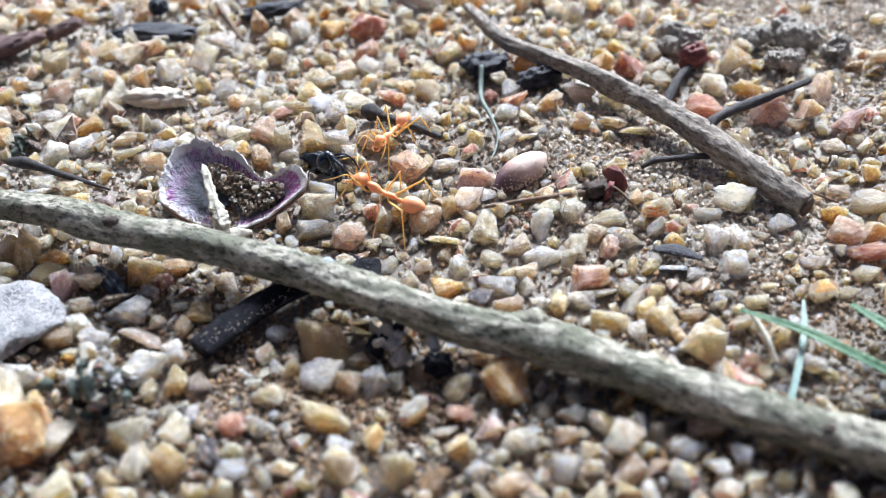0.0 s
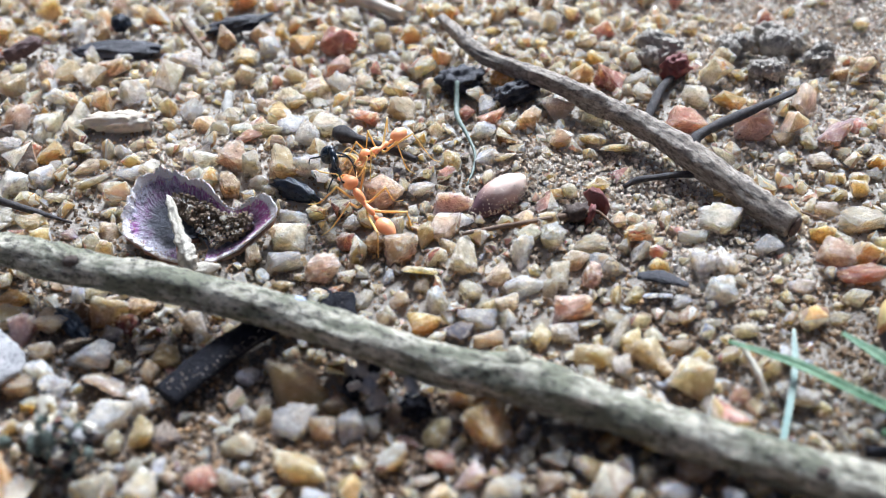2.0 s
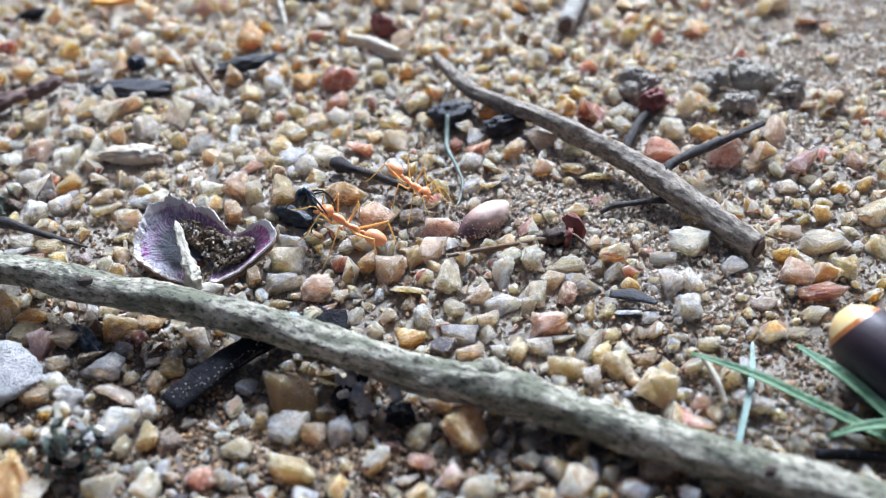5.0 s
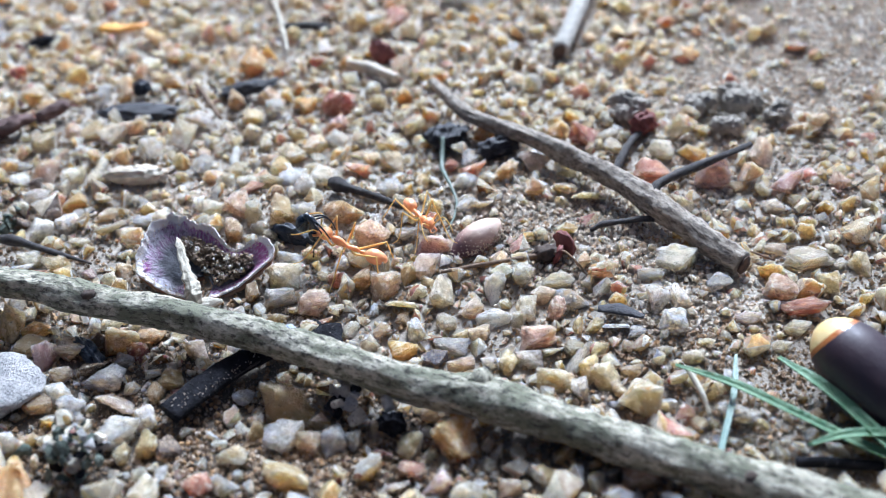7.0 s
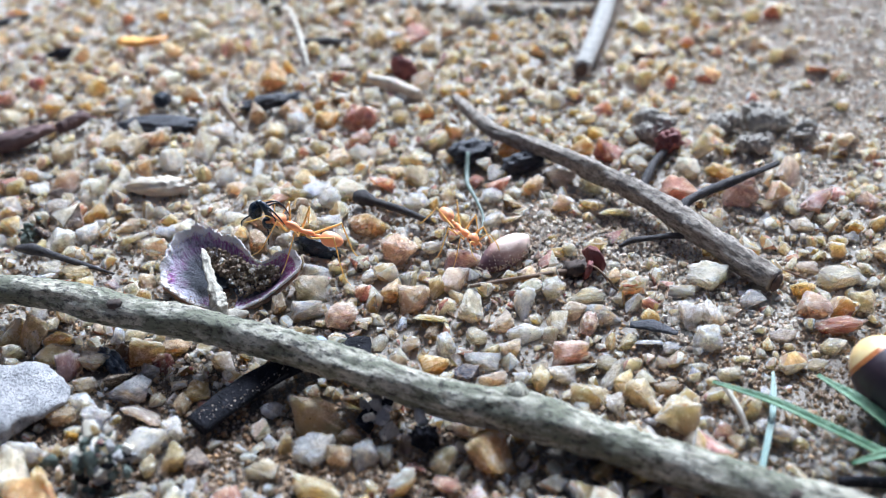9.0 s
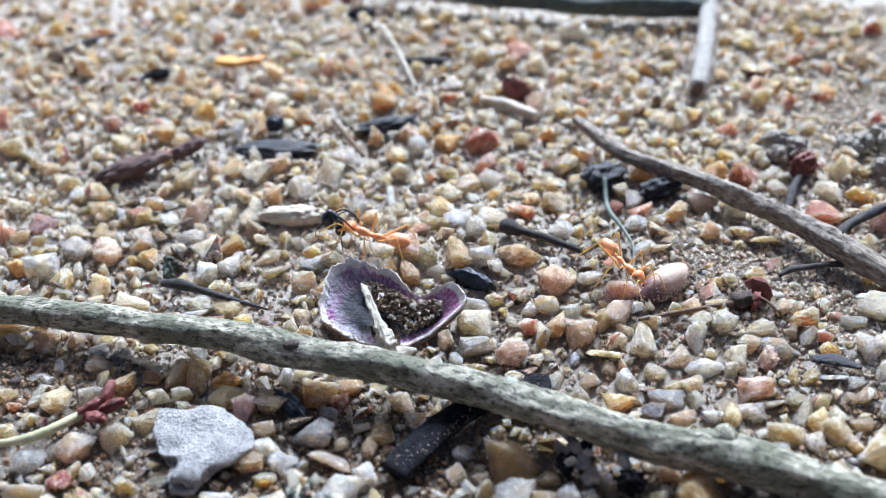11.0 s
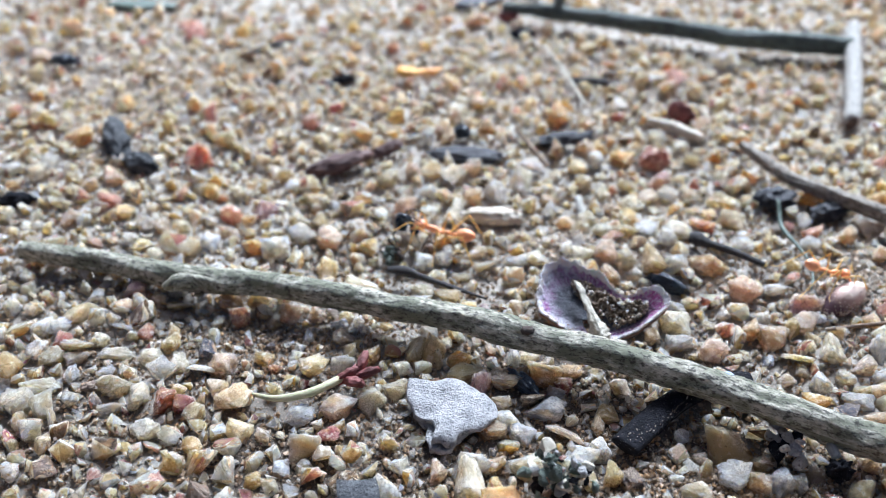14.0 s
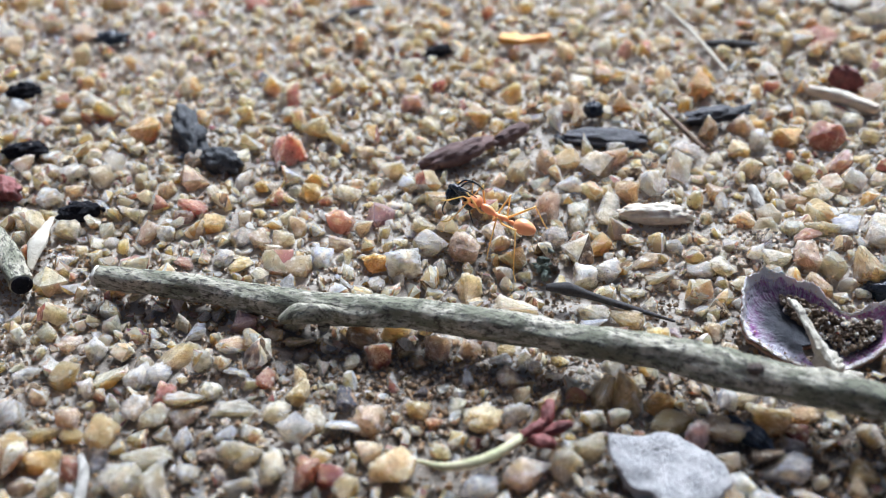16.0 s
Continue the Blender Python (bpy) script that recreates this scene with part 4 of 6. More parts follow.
lump("charcoal_lump", (-9.7, 3.62, 0.16), (0.30, 0.19, 0.17), (0, 0, -30), M_CHAR_GREY, "lump of grey-black charcoal", "charcoal", seed=2)
lump("charcoal_lump", (-11.3, 2.6, 0.12), (0.26, 0.15, 0.12), (0, 0, 10), M_CHAR, "lump of grey-black charcoal", "charcoal", seed=3)
lump("charcoal_lump", (-4.62, 4.72, 0.18), (0.13, 0.12, 0.12), (0, 0, 0), M_BLUE_BLACK, "small rounded black charcoal bit", "charcoal", seed=5)
lump("charcoal_slab", (-4.55, 4.12, 0.1), (0.62, 0.20, 0.10), (0, 0, -6), M_BLACK_LEAF, "flat dark charred slab between pebbles", "charcoal", 0.25, seed=6)
lump("black_leaf", (-2.95, 4.58, 0.14), (0.46, 0.16, 0.10), (0, -8, 2), M_BLACK_LEAF, "crumpled black leaf between pebbles", "leaf", 0.5, seed=7)
lump("black_leaf", (0.08, 2.86, 0.16), (0.28, 0.22, 0.14), (0, 0, 10), M_BLACK_LEAF, "crumpled black leaf between pebbles", "leaf", 0.5, seed=8)
lump("black_leaf", (0.78, 2.52, 0.16), (0.30, 0.16, 0.13), (0, 0, 20), M_BLACK_LEAF, "crumpled black leaf between pebbles", "leaf", 0.5, seed=9)
lump("blue_black_husk", (-1.90, 0.80, 0.13), (0.28, 0.10, 0.13), (0, 6, -28), M_BLUE_BLACK, "glossy blue-black husk wedged beside a petal", "husk", 0.3, seed=3)
lump("red_petal", (-0.86, 5.36, 0.22), (0.24, 0.09, 0.20), (0, 15, -35), M_RED_HUSK, "crumpled dark-red petal among gravel", "petal", 0.4, seed=2)
lump("red_petal", (2.84, 2.82, 0.2), (0.20, 0.13, 0.16), (0, 15, 30), M_RED_HUSK, "crumpled dark-red petal among gravel", "petal", 0.5, seed=5)
chip("green_leaf", [(-12.2, 10.0), (-11.4, 9.86), (-10.7, 9.92), (-10.7, 10.16), (-11.4, 10.3), (-12.0, 10.25)], 0.1, 0.08, M_LEAF_GREEN, "dull green leaf fallen on sand", "leaf")
chip("dark_leaf", [(-4.8, 10.2), (-4.4, 10.1), (-3.75, 10.5), (-3.7, 10.75), (-4.3, 10.9), (-4.6, 10.6)], 0.1, 0.08, M_BLACK_LEAF, "dark leaf fallen on sand", "leaf", 2)
chip("yellow_petal", [(-5.86, 6.88), (-5.5, 6.78), (-5.05, 6.9), (-5.0, 7.04), (-5.5, 7.0), (-5.8, 7.12)], 0.16, 0.07, M_YELLOW, "orange-yellow petal shred on gravel", "petal", 3)
KEEP_OFF.extend([(-5.7, 6.95, 0.2), (-5.4, 6.9, 0.2), (-5.1, 6.95, 0.2), (-11.8, 10.05, 0.3), (-11.0, 10.05, 0.3)])


rod("dry_straw", [(-3.0, 8.2, 0.16), (-2.72, 7.1, 0.16), (-2.45, 5.82, 0.12)], [0.035, 0.04, 0.03], M_FIBRE, "thin pale dry straw on gravel", "straw", seed=31)
rod("dry_straw", [(-15.6, 8.5, 0.14), (-15.04, 9.25, 0.14), (-14.5, 9.85, 0.1)], [0.04, 0.05, 0.03], M_FIBRE, "thin pale dry straw on gravel", "straw", seed=32)
rod("dry_straw", [(0.1, 7.75, 0.14), (0.5, 7.6, 0.14), (1.0, 7.55, 0.1)], [0.03, 0.04, 0.02], M_GREEN_STEM, "thin pale dry straw on gravel", "straw", seed=39)
rod("dark_twig", [(-8.75, 7.75, 0.12), (-8.29, 8.15, 0.14), (-7.9, 8.46, 0.1)], [0.04, 0.06, 0.03], M_ROOT, "short dark twig between pebbles", seed=33)
rod("dark_twig", [(-2.62, 6.78, 0.12), (-2.2, 6.72, 0.13), (-1.78, 6.68, 0.12)], [0.06, 0.07, 0.06], M_ROOT, "short dark twig between pebbles", seed=34)
rod("dark_twig", [(-13.8, 5.6, 0.08), (-13.4, 5.55, 0.1), (-13.0, 5.78, 0.1)], [0.03, 0.04, 0.03], M_ROOT, "short dark twig between pebbles", seed=35)
rod("grey_stem", [(-2.87, 2.82, 0.14), (-2.86, 2.5, 0.14), (-2.82, 2.16, 0.1)], [0.06, 0.07, 0.04], M_BARK_PALE, "thin grey dry plant stem", "stem", seed=36)
blue = M_BLUE_BLACK
lump("charcoal_lump", (-13.05, 5.66, 0.12), (0.22, 0.14, 0.12), (0, 0, 20), M_CHAR, "lump of grey-black charcoal", "charcoal", 0.5, seed=13)
lump("charcoal_lump", (-12.2, 7.4, 0.12), (0.26, 0.14, 0.10), (0, 0, 10), blue, "lump of blue-black charcoal", "charcoal", 0.5, seed=14)
lump("charcoal_lump", (-12.45, 4.02, 0.12), (0.30, 0.13, 0.10), (0, 0, 5), M_CHAR, "lump of grey-black charcoal", "charcoal", 0.5, seed=15)
lump("charcoal_lump", (-3.9, -1.1, 0.14), (0.24, 0.09, 0.10), (0, 10, -45), blue, "blue-black charcoal splinter on gravel", "charcoal", 0.4, seed=16)
lump("charcoal_lump", (-6.8, 6.75, 0.1), (0.28, 0.10, 0.08), (0, 0, 25), M_CHAR, "lump of grey-black charcoal", "charcoal", 0.4, seed=17)
lump("charcoal_lump", (-3.4, 8.85, 0.12), (0.24, 0.16, 0.12), (0, 0, 0), M_CHAR, "lump of grey-black charcoal", "charcoal", 0.4, seed=18)
lump("red_husk", (-12.45, 3.15, 0.12), (0.28, 0.16, 0.12), (0, 0, -40), M_RED_HUSK, "dried red-brown husk among gravel", "husk", 0.5, seed=3)
lump("red_husk", (-3.62, 9.65, 0.14), (0.26, 0.12, 0.12), (0, 0, -40), M_RED_HUSK, "dried red-brown husk among gravel", "husk", 0.5, seed=6)


def build_black_seed():
    t = thing("withered_berry", (-0.62, -2.3, 0), "shrivelled black berry on a short grey stalk", "berry")
    part("berry", blob((-0.62, -2.32, 0.14), (0.125, 0.10, 0.12), (0, 0, 0), 4, 0.5, 3.0), M_CHAR, t)
    part("stalk", tube([(-0.64, -2.22, 0.22), (-0.67, -2.10, 0.26), (-0.63, -1.98, 0.22)], [0.05, 0.055, 0.04], 10, 0.03, 0.2), M_BARK_PALE, t)
    KEEP_OFF.append((-0.62, -2.3, 0.16))


M_SLAB = plain_material("dusty_grey_stone", (0.30, 0.27, 0.24), (0.40, 0.36, 0.32), 0.85, 500, depth=0.0005, stain=(0.18, 0.15, 0.12))


def build_slabs():
    """Two flat grey stones at the near edge."""
    chip("grey_slab", [(-7.1, -2.83), (-6.5, -2.86), (-5.99, -2.94), (-5.93, -3.4), (-6.2, -3.9), (-6.8, -3.8), (-7.02, -3.35)], 0.02, 0.22, M_SLAB, "flat grey stone slab bedded in sand", "stone", 7, 0.05)
    chip("dark_slab", [(-5.9, -2.62), (-5.5, -2.6), (-5.45, -3.1), (-5.6, -3.4), (-5.84, -3.3)], 0.02, 0.24, M_CHAR_GREY, "dark grey flat stone slab bedded in sand", "stone", 8, 0.05)
    KEEP_OFF.extend([(-6.5, -3.3, 0.6), (-5.68, -3.0, 0.35)])


build_black_seed()
build_slabs()


def build_rind():
    """Dark glossy seed with an amber band and a cream tip."""
    t = thing("glossy_seed", (3.95, -2.1, 0), "glossy dark-brown seed with amber band and cream tip", "seed")
    turn, mid, axes = (0, 20, -58), Vector((4.0, -2.26, 0.36)), (0.68, 0.39, 0.37)
    m = Euler([radians(a) for a in turn]).to_matrix()
    for name, mat, lo, hi, label in (("rind", M_RIND, -0.68, 1.0, ""), ("band", M_RIND_BAND, -0.75, -0.68, "amber band"), ("tip", M_RIND_CAP, -1.0, -0.75, "cream tip")):
        bm = bmesh.new()
        rings = []
        for i in range(29):
            x = lo + (hi - lo) * i / 28
            r = math.sqrt(max(0.0, 1 - abs(x) ** 2.4))
            rings.append([bm.verts.new(mid + m @ Vector((x * axes[0], r * axes[1] * math.cos(a), r * axes[2] * math.sin(a)))) for a in np.linspace(0, 2 * math.pi, 28, endpoint=False)])
        for a, b in zip(rings, rings[1:]):
            for j in range(28):
                bm.faces.new((a[j], a[(j + 1) % 28], b[(j + 1) % 28], b[j]))
        bmesh.ops.remove_doubles(bm, verts=bm.verts, dist=1e-4)
        part(name, bm, mat, t, label)
    KEEP_OFF.extend([(3.7, -1.8, 0.42), (4.0, -2.1, 0.5), (4.3, -2.5, 0.45)])


def blade(name, line, width, mat, label):
    """A folded grass blade."""
    pts = spline(line, 0.05)
    grid = []
    for i, (p, s) in enumerate(pts):
        ahead = (pts[min(i + 1, len(pts) - 1)][0] - pts[max(i - 1, 0)][0]).normalized()
        side = ahead.cross(Vector((0, 0, 1))).normalized()
        w = width * min(1, 0.35 + 3 * i / len(pts)) / 2
        grid.append([tuple(p - side * w + Vector((0, 0, w * 0.7))), tuple(p - side * w * 0.5 + Vector((0, 0, w * 0.2))), tuple(p), tuple(p + side * w * 0.5 + Vector((0, 0, w * 0.2))), tuple(p + side * w + Vector((0, 0, w * 0.7)))])
    return single(name, sheet(grid, 0.014), mat, label, "grass", "grass blades")


build_rind()
blade("grass_blade", [(2.22, -1.88, 0.28), (2.71, -2.23, 0.32), (3.15, -2.58, 0.30), (3.85, -3.05, 0.2), (4.6, -3.4, 0.16)], 0.11, M_NEEDLE, "green grass blade lying on sand")
blade("grass_blade", [(3.22, -1.93, 0.36), (3.56, -2.44, 0.36), (3.9, -3.0, 0.26), (4.2, -3.5, 0.15)], 0.135, M_NEEDLE, "green grass blade lying on sand")
blade("grass_blade", [(2.87, -1.74, 0.24), (2.71, -2.25, 0.22), (2.45, -2.83, 0.16), (2.4, -2.95, 0.14)], 0.055, M_NEEDLE_PALE, "bleached grass blade lying on sand")
blade("grass_blade", [(3.2, -2.94, 0.26), (3.56, -2.90, 0.32), (4.1, -2.88, 0.26), (4.8, -2.9, 0.14)], 0.10, M_NEEDLE, "green grass blade lying on sand")


def build_clump(name, mid, spread, count, mats, label, size, seed, category="clod"):
    t = thing(name, (mid[0], mid[1], 0), label, category)
    rng = np.random.default_rng(seed)
    for k in range(count):
        d = rng.normal(0, 0.5, 3) * np.array(spread)
        at = np.array((mid[0] + d[0], mid[1] + d[1], max(0.05, mid[2] + d[2])))
        v, f = BANK[2][int(rng.integers(0, len(BANK[2])))]
        v = v @ turns(1, rng)[0].T * size * 2 * rng.uniform(0.5, 1.35) + at
        bm = bmesh.new()
        vs = [bm.verts.new(q) for q in v]
        for q in f:
            bm.faces.new([vs[i] for i in q])
        part("crumb", bm, mats[k % len(mats)], t, smooth=False)
    KEEP_OFF.append((mid[0], mid[1], max(spread[:2]) * 0.7))
    return t


build_clump("pebble_clump", (-3.62, -2.55, 0.26), (0.30, 0.26, 0.26), 80, [M_MOSS, M_FLAKE, M_MOSS, M_CHAR, M_GRAVEL, M_MOSS, M_FIBRE], "crusted clump of white grit and dark moss", 0.06, 4)
for i, (x, y, r) in enumerate(((4.35, 3.4, 0.34), (4.0, 2.72, 0.24), (3.75, 3.35, 0.25), (4.8, 3.0, 0.2), (2.72, 3.35, 0.3))):
    clod = build_clump("soil_clod", (x, y, 0.14), (r, r, 0.14), 16, [M_CLOD], "crumbly grey-brown soil clod", 0.06, 11 + i)
    for k in range(3):
        a = 2.1 * k + i
        part("lump", blob((x + 0.45 * r * math.cos(a), y + 0.45 * r * math.sin(a), 0.12 + 0.05 * k), (r * 0.62, r * 0.55, r * 0.5), (20 * k, 15, 40 * i), 4, 0.35, 3.0, i * 3.0 + k), M_CLOD, clod)
build_clump("moss_tuft", (-5.6, 1.36, 0.14), (0.14, 0.2, 0.12), 14, [M_MOSS], "tiny dark green moss tuft", 0.06, 21, "moss")
build_clump("conglomerate", (-1.08, -1.92, 0.16), (0.14, 0.24, 0.12), 22, [M_CHAR, M_FLAKE, M_CLOD], "dark grey gritty conglomerate pebble", 0.08, 31, "pebble")

# ---- loose pebbles ----
PLACED = []      # x, y, radius of every single pebble
PEBBLE_MESH = {}


def pebble(colour, x, y, long, wide=0.8, high=0.7, turn=0.0, tilt=0.0, lift=0.0, fine=4):
    """One stone, long: its length in cm; wide, high: shares of it; fine: how finely it is cut."""
    k = len(PLACED) % 32
    key = (colour, k, fine)
    shade = {"amber": "translucent amber", "cream": "milky cream", "slate": "bluish slate-grey", "black": "sooty black", "wine": "dark wine-red"}.get(colour, colour)
    if key not in PEBBLE_MESH:
        me = bpy.data.meshes.new("pebble")
        p, f = BANK[fine][k]
        p = p / (p.max(0) - p.min(0))
        me.from_pydata([tuple(q) for q in p], [], [tuple(int(i) for i in q) for q in f])
        me.materials.append(STONE[colour])
        me.polygons.foreach_set("use_smooth", np.full(len(f), True))
        me.set_sharp_from_angle(angle=radians(20))
        PEBBLE_MESH[key] = me
    ob = new("pebble", PEBBLE_MESH[key])
    ob.matrix_world = pose(x * CM, y * CM, (hill(x, y) + lift + long * high * 0.30) * CM, 0, tilt, turn) @ Matrix.Diagonal((long * CM, long * wide * CM, long * high * CM, 1))
    tagged(ob, f"chipped {shade} pebble lying in coarse sand", "pebble", "loose pebbles")
    PLACED.append((x, y, long * (1 + wide) / 4))
    return ob


pebble("orange", -4.16, -2.96, 0.65, 0.96, 0.83, -22)
pebble("cream", -3.91, -3.01, 0.33, 1.31, 1.13, -20)
pebble("white", -4.51, -2.30, 0.41, 0.90, 0.77, -20)
pebble("white", -3.34, -2.19, 0.44, 0.77, 0.66, -2)
pebble("white", -4.13, -1.64, 0.38, 0.78, 0.67, -15)
pebble("cream", -3.85, -2.27, 0.52, 0.58, 0.50, 22)
pebble("orange", -4.94, 1.86, 0.38, 0.75, 0.64, 17)
pebble("grey", -5.44, 1.96, 0.34, 0.92, 0.79, -6)
pebble("white", -5.16, 1.31, 0.32, 1.18, 1.01, -9)
pebble("cream", -4.30, 1.28, 0.41, 0.63, 0.54, 13)
pebble("orange", -4.71, 1.56, 0.17, 0.95, 0.81, -12)
pebble("rose", -4.44, 1.56, 0.37, 0.47, 0.40, 13)
pebble("slate", -5.53, 1.53, 0.29, 0.90, 0.77, -23)
pebble("amber", -2.05, 1.14, 0.36, 1.17, 1.00, 12)
pebble("cream", -2.41, 1.20, 0.24, 1.40, 1.20, 18)
pebble("rose", -2.63, 1.40, 0.33, 1.05, 0.90, -15)
pebble("cream", -2.96, 1.40, 0.33, 0.79, 0.68, 2)
pebble("pink", -2.51, 1.79, 0.34, 0.53, 0.45, 15)
pebble("white", -1.99, 1.94, 0.38, 0.70, 0.60, 0)
pebble("white", -1.77, 1.14, 0.32, 1.05, 0.90, 21)
pebble("cream", -2.29, 1.95, 0.38, 0.82, 0.70, 7)
pebble("cream", -1.57, 1.93, 0.46, 0.76, 0.65, -2)
pebble("brown", -2.64, 0.93, 0.24, 1.40, 1.20, 9)
pebble("cream", -1.91, 0.04, 0.41, 0.86, 0.74, 3)
pebble("white", -1.88, 0.39, 0.34, 0.70, 0.60, 7)
pebble("brown", -3.93, 0.36, 0.27, 0.75, 0.64, -8)
pebble("cream", -5.15, 0.67, 0.39, 0.63, 0.54, -23)
pebble("amber", -4.80, 0.55, 0.39, 0.63, 0.54, -24)
pebble("mauve", -4.31, 0.36, 0.19, 0.76, 0.65, -2)
pebble("cream", -4.63, 1.04, 0.32, 0.53, 0.45, 4)
pebble("white", -0.70, 1.70, 0.40, 0.77, 0.66, -5)
pebble("brown", -1.28, 1.14, 0.56, 0.68, 0.58, -1)
pebble("rose", -0.90, 0.69, 0.47, 0.88, 0.75, 2)
pebble("grey", -0.48, 0.75, 0.31, 0.74, 0.63, 8)
pebble("mauve", -0.15, 0.43, 0.44, 0.72, 0.62, -15)
pebble("rose", -0.25, 0.07, 0.37, 0.84, 0.72, 10)
pebble("amber", -0.45, -0.01, 0.22, 1.40, 1.20, -14)
pebble("rose", -0.75, -0.21, 0.38, 1.01, 0.87, -10)
pebble("brown", -1.01, -0.02, 0.30, 1.05, 0.90, -11)
pebble("white", 0.30, 1.78, 0.29, 0.96, 0.82, -24)
pebble("cream", 1.64, 1.98, 0.30, 0.75, 0.64, -14)
pebble("rose", 0.50, 1.28, 0.28, 0.75, 0.64, -5)
pebble("grey", 0.28, 1.23, 0.32, 0.79, 0.67, -14)
pebble("brown", 0.84, 1.98, 0.34, 0.92, 0.79, -17)
pebble("amber", 1.80, 1.31, 0.40, 0.80, 0.68, 7)
pebble("pink", 2.74, 1.85, 0.59, 0.60, 0.51, 7)
pebble("mauve", 3.50, 1.60, 0.49, 0.96, 0.82, -2)
pebble("rose", 4.12, 0.96, 0.32, 0.58, 0.50, 7)
pebble("brown", 3.81, 1.36, 0.28, 0.66, 0.57, 18)
pebble("orange", 2.93, 0.26, 0.34, 0.58, 0.50, 10)
pebble("cream", 2.65, -0.08, 0.48, 0.73, 0.62, -14)
pebble("white", 2.33, -0.21, 0.33, 0.65, 0.56, 3)
pebble("orange", 3.68, -0.26, 0.25, 1.20, 1.03, 25)
pebble("rose", 3.70, -0.60, 0.37, 0.97, 0.83, 1)
pebble("cream", 4.14, -0.14, 0.51, 0.60, 0.51, 22)
pebble("rose", 3.90, 0.13, 0.30, 0.58, 0.49, 8)
pebble("cream", 4.55, 0.07, 0.22, 0.88, 0.75, 23)
pebble("amber", 4.76, -0.24, 0.28, 1.05, 0.90, -2)
pebble("cream", 4.53, -0.17, 0.22, 0.63, 0.54, 25)
pebble("cream", 4.63, 0.69, 0.19, 0.84, 0.72, 12)
pebble("cream", 4.09, 1.31, 0.24, 0.98, 0.84, -3)
pebble("cream", 1.65, 0.28, 0.19, 0.76, 0.65, -2)
pebble("cream", 1.24, -0.28, 0.44, 0.53, 0.45, 3)
pebble("grey", 1.36, -0.61, 0.42, 0.79, 0.67, -15)
pebble("rose", 1.05, -0.51, 0.29, 0.79, 0.68, 23)
pebble("cream", 0.86, -0.20, 0.28, 1.38, 1.18, 0)
pebble("white", 0.55, -0.36, 0.30, 1.20, 1.03, 20)
pebble("cream", 0.87, -0.75, 0.28, 1.05, 0.90, 22)
pebble("white", 0.50, -0.83, 0.47, 0.54, 0.46, 4)
pebble("rose", 0.32, -1.04, 0.27, 0.79, 0.68, 16)
pebble("rose", 0.23, -0.64, 0.32, 0.82, 0.70, 8)
pebble("mauve", 1.18, -0.78, 0.21, 1.50, 1.35, -10)
pebble("mauve", 0.92, -1.16, 0.44, 0.73, 0.62, 6)
pebble("cream", 1.05, -1.34, 0.27, 0.74, 0.63, -8)
pebble("orange", 1.39, -1.04, 0.14, 1.50, 1.35, 6)
pebble("amber", 1.55, -1.03, 0.24, 0.66, 0.57, 7)
pebble("white", 1.77, -1.06, 0.31, 0.65, 0.56, 7)
pebble("grey", 1.99, -1.15, 0.27, 0.47, 0.41, 25)
pebble("white", 2.40, -1.08, 0.34, 0.95, 0.81, -3)
pebble("grey", 2.54, -0.68, 0.25, 1.20, 1.03, 17)
pebble("grey", 2.31, -0.73, 0.25, 1.35, 1.16, 4)
pebble("grey", 3.05, -0.46, 0.29, 0.79, 0.68, 4)
pebble("rose", 3.24, -1.03, 0.31, 0.47, 0.40, -3)
pebble("cream", 2.50, -1.55, 0.26, 0.79, 0.68, 11)
pebble("cream", 2.21, -1.43, 0.19, 0.94, 0.80, 21)
pebble("rose", 1.85, -1.36, 0.13, 1.16, 0.99, 10)
pebble("cream", 1.30, -1.35, 0.23, 0.84, 0.72, 21)
pebble("grey", 0.82, -1.46, 0.30, 0.70, 0.60, 4)
pebble("amber", 1.05, -1.80, 0.45, 0.68, 0.58, 6)
pebble("amber", 1.53, -1.84, 0.39, 0.79, 0.68, 17)
pebble("amber", 1.39, -1.66, 0.23, 1.35, 1.16, -11)
pebble("grey", 1.26, -1.97, 0.19, 1.40, 1.20, -5)
pebble("brown", 1.68, -1.97, 0.19, 1.23, 1.05, 19)
pebble("grey", 2.77, -2.35, 0.43, 0.60, 0.51, -15)
pebble("pink", 2.23, -2.30, 0.24, 0.83, 0.71, 14)
pebble("white", 1.60, -2.14, 0.22, 0.42, 0.36, -8)
pebble("cream", 3.70, -1.20, 0.34, 0.59, 0.50, 24)
pebble("wine", 3.88, -0.92, 0.55, 0.50, 0.43, 5)
pebble("amber", 2.69, -1.37, 0.20, 0.63, 0.54, -6)
pebble("amber", 3.47, -1.45, 0.23, 0.60, 0.51, -6)
pebble("white", 3.00, -1.96, 0.11, 1.05, 0.90, 20)
pebble("brown", 1.84, -1.73, 0.26, 0.66, 0.56, 7)
pebble("rose", 3.46, -2.44, 0.24, 0.79, 0.68, 10)
pebble("rose", -1.54, -0.43, 0.40, 0.86, 0.74, 8)
pebble("grey", -1.95, -0.28, 0.40, 0.67, 0.57, 7)
pebble("wine", -1.40, -0.70, 0.21, 1.22, 1.05, 16)
pebble("cream", -1.11, -0.84, 0.25, 0.82, 0.70, 14)
pebble("white", -0.87, -0.52, 0.14, 1.05, 0.90, 12)
pebble("amber", -0.55, -0.50, 0.39, 0.76, 0.65, 1)
pebble("cream", -0.09, -0.41, 0.32, 1.17, 1.00, -6)
pebble("white", -0.39, -0.97, 0.21, 1.47, 1.26, 21)
pebble("brown", -0.52, -0.72, 0.18, 0.92, 0.79, -12)
pebble("orange", -0.51, -1.25, 0.34, 0.74, 0.63, 6)
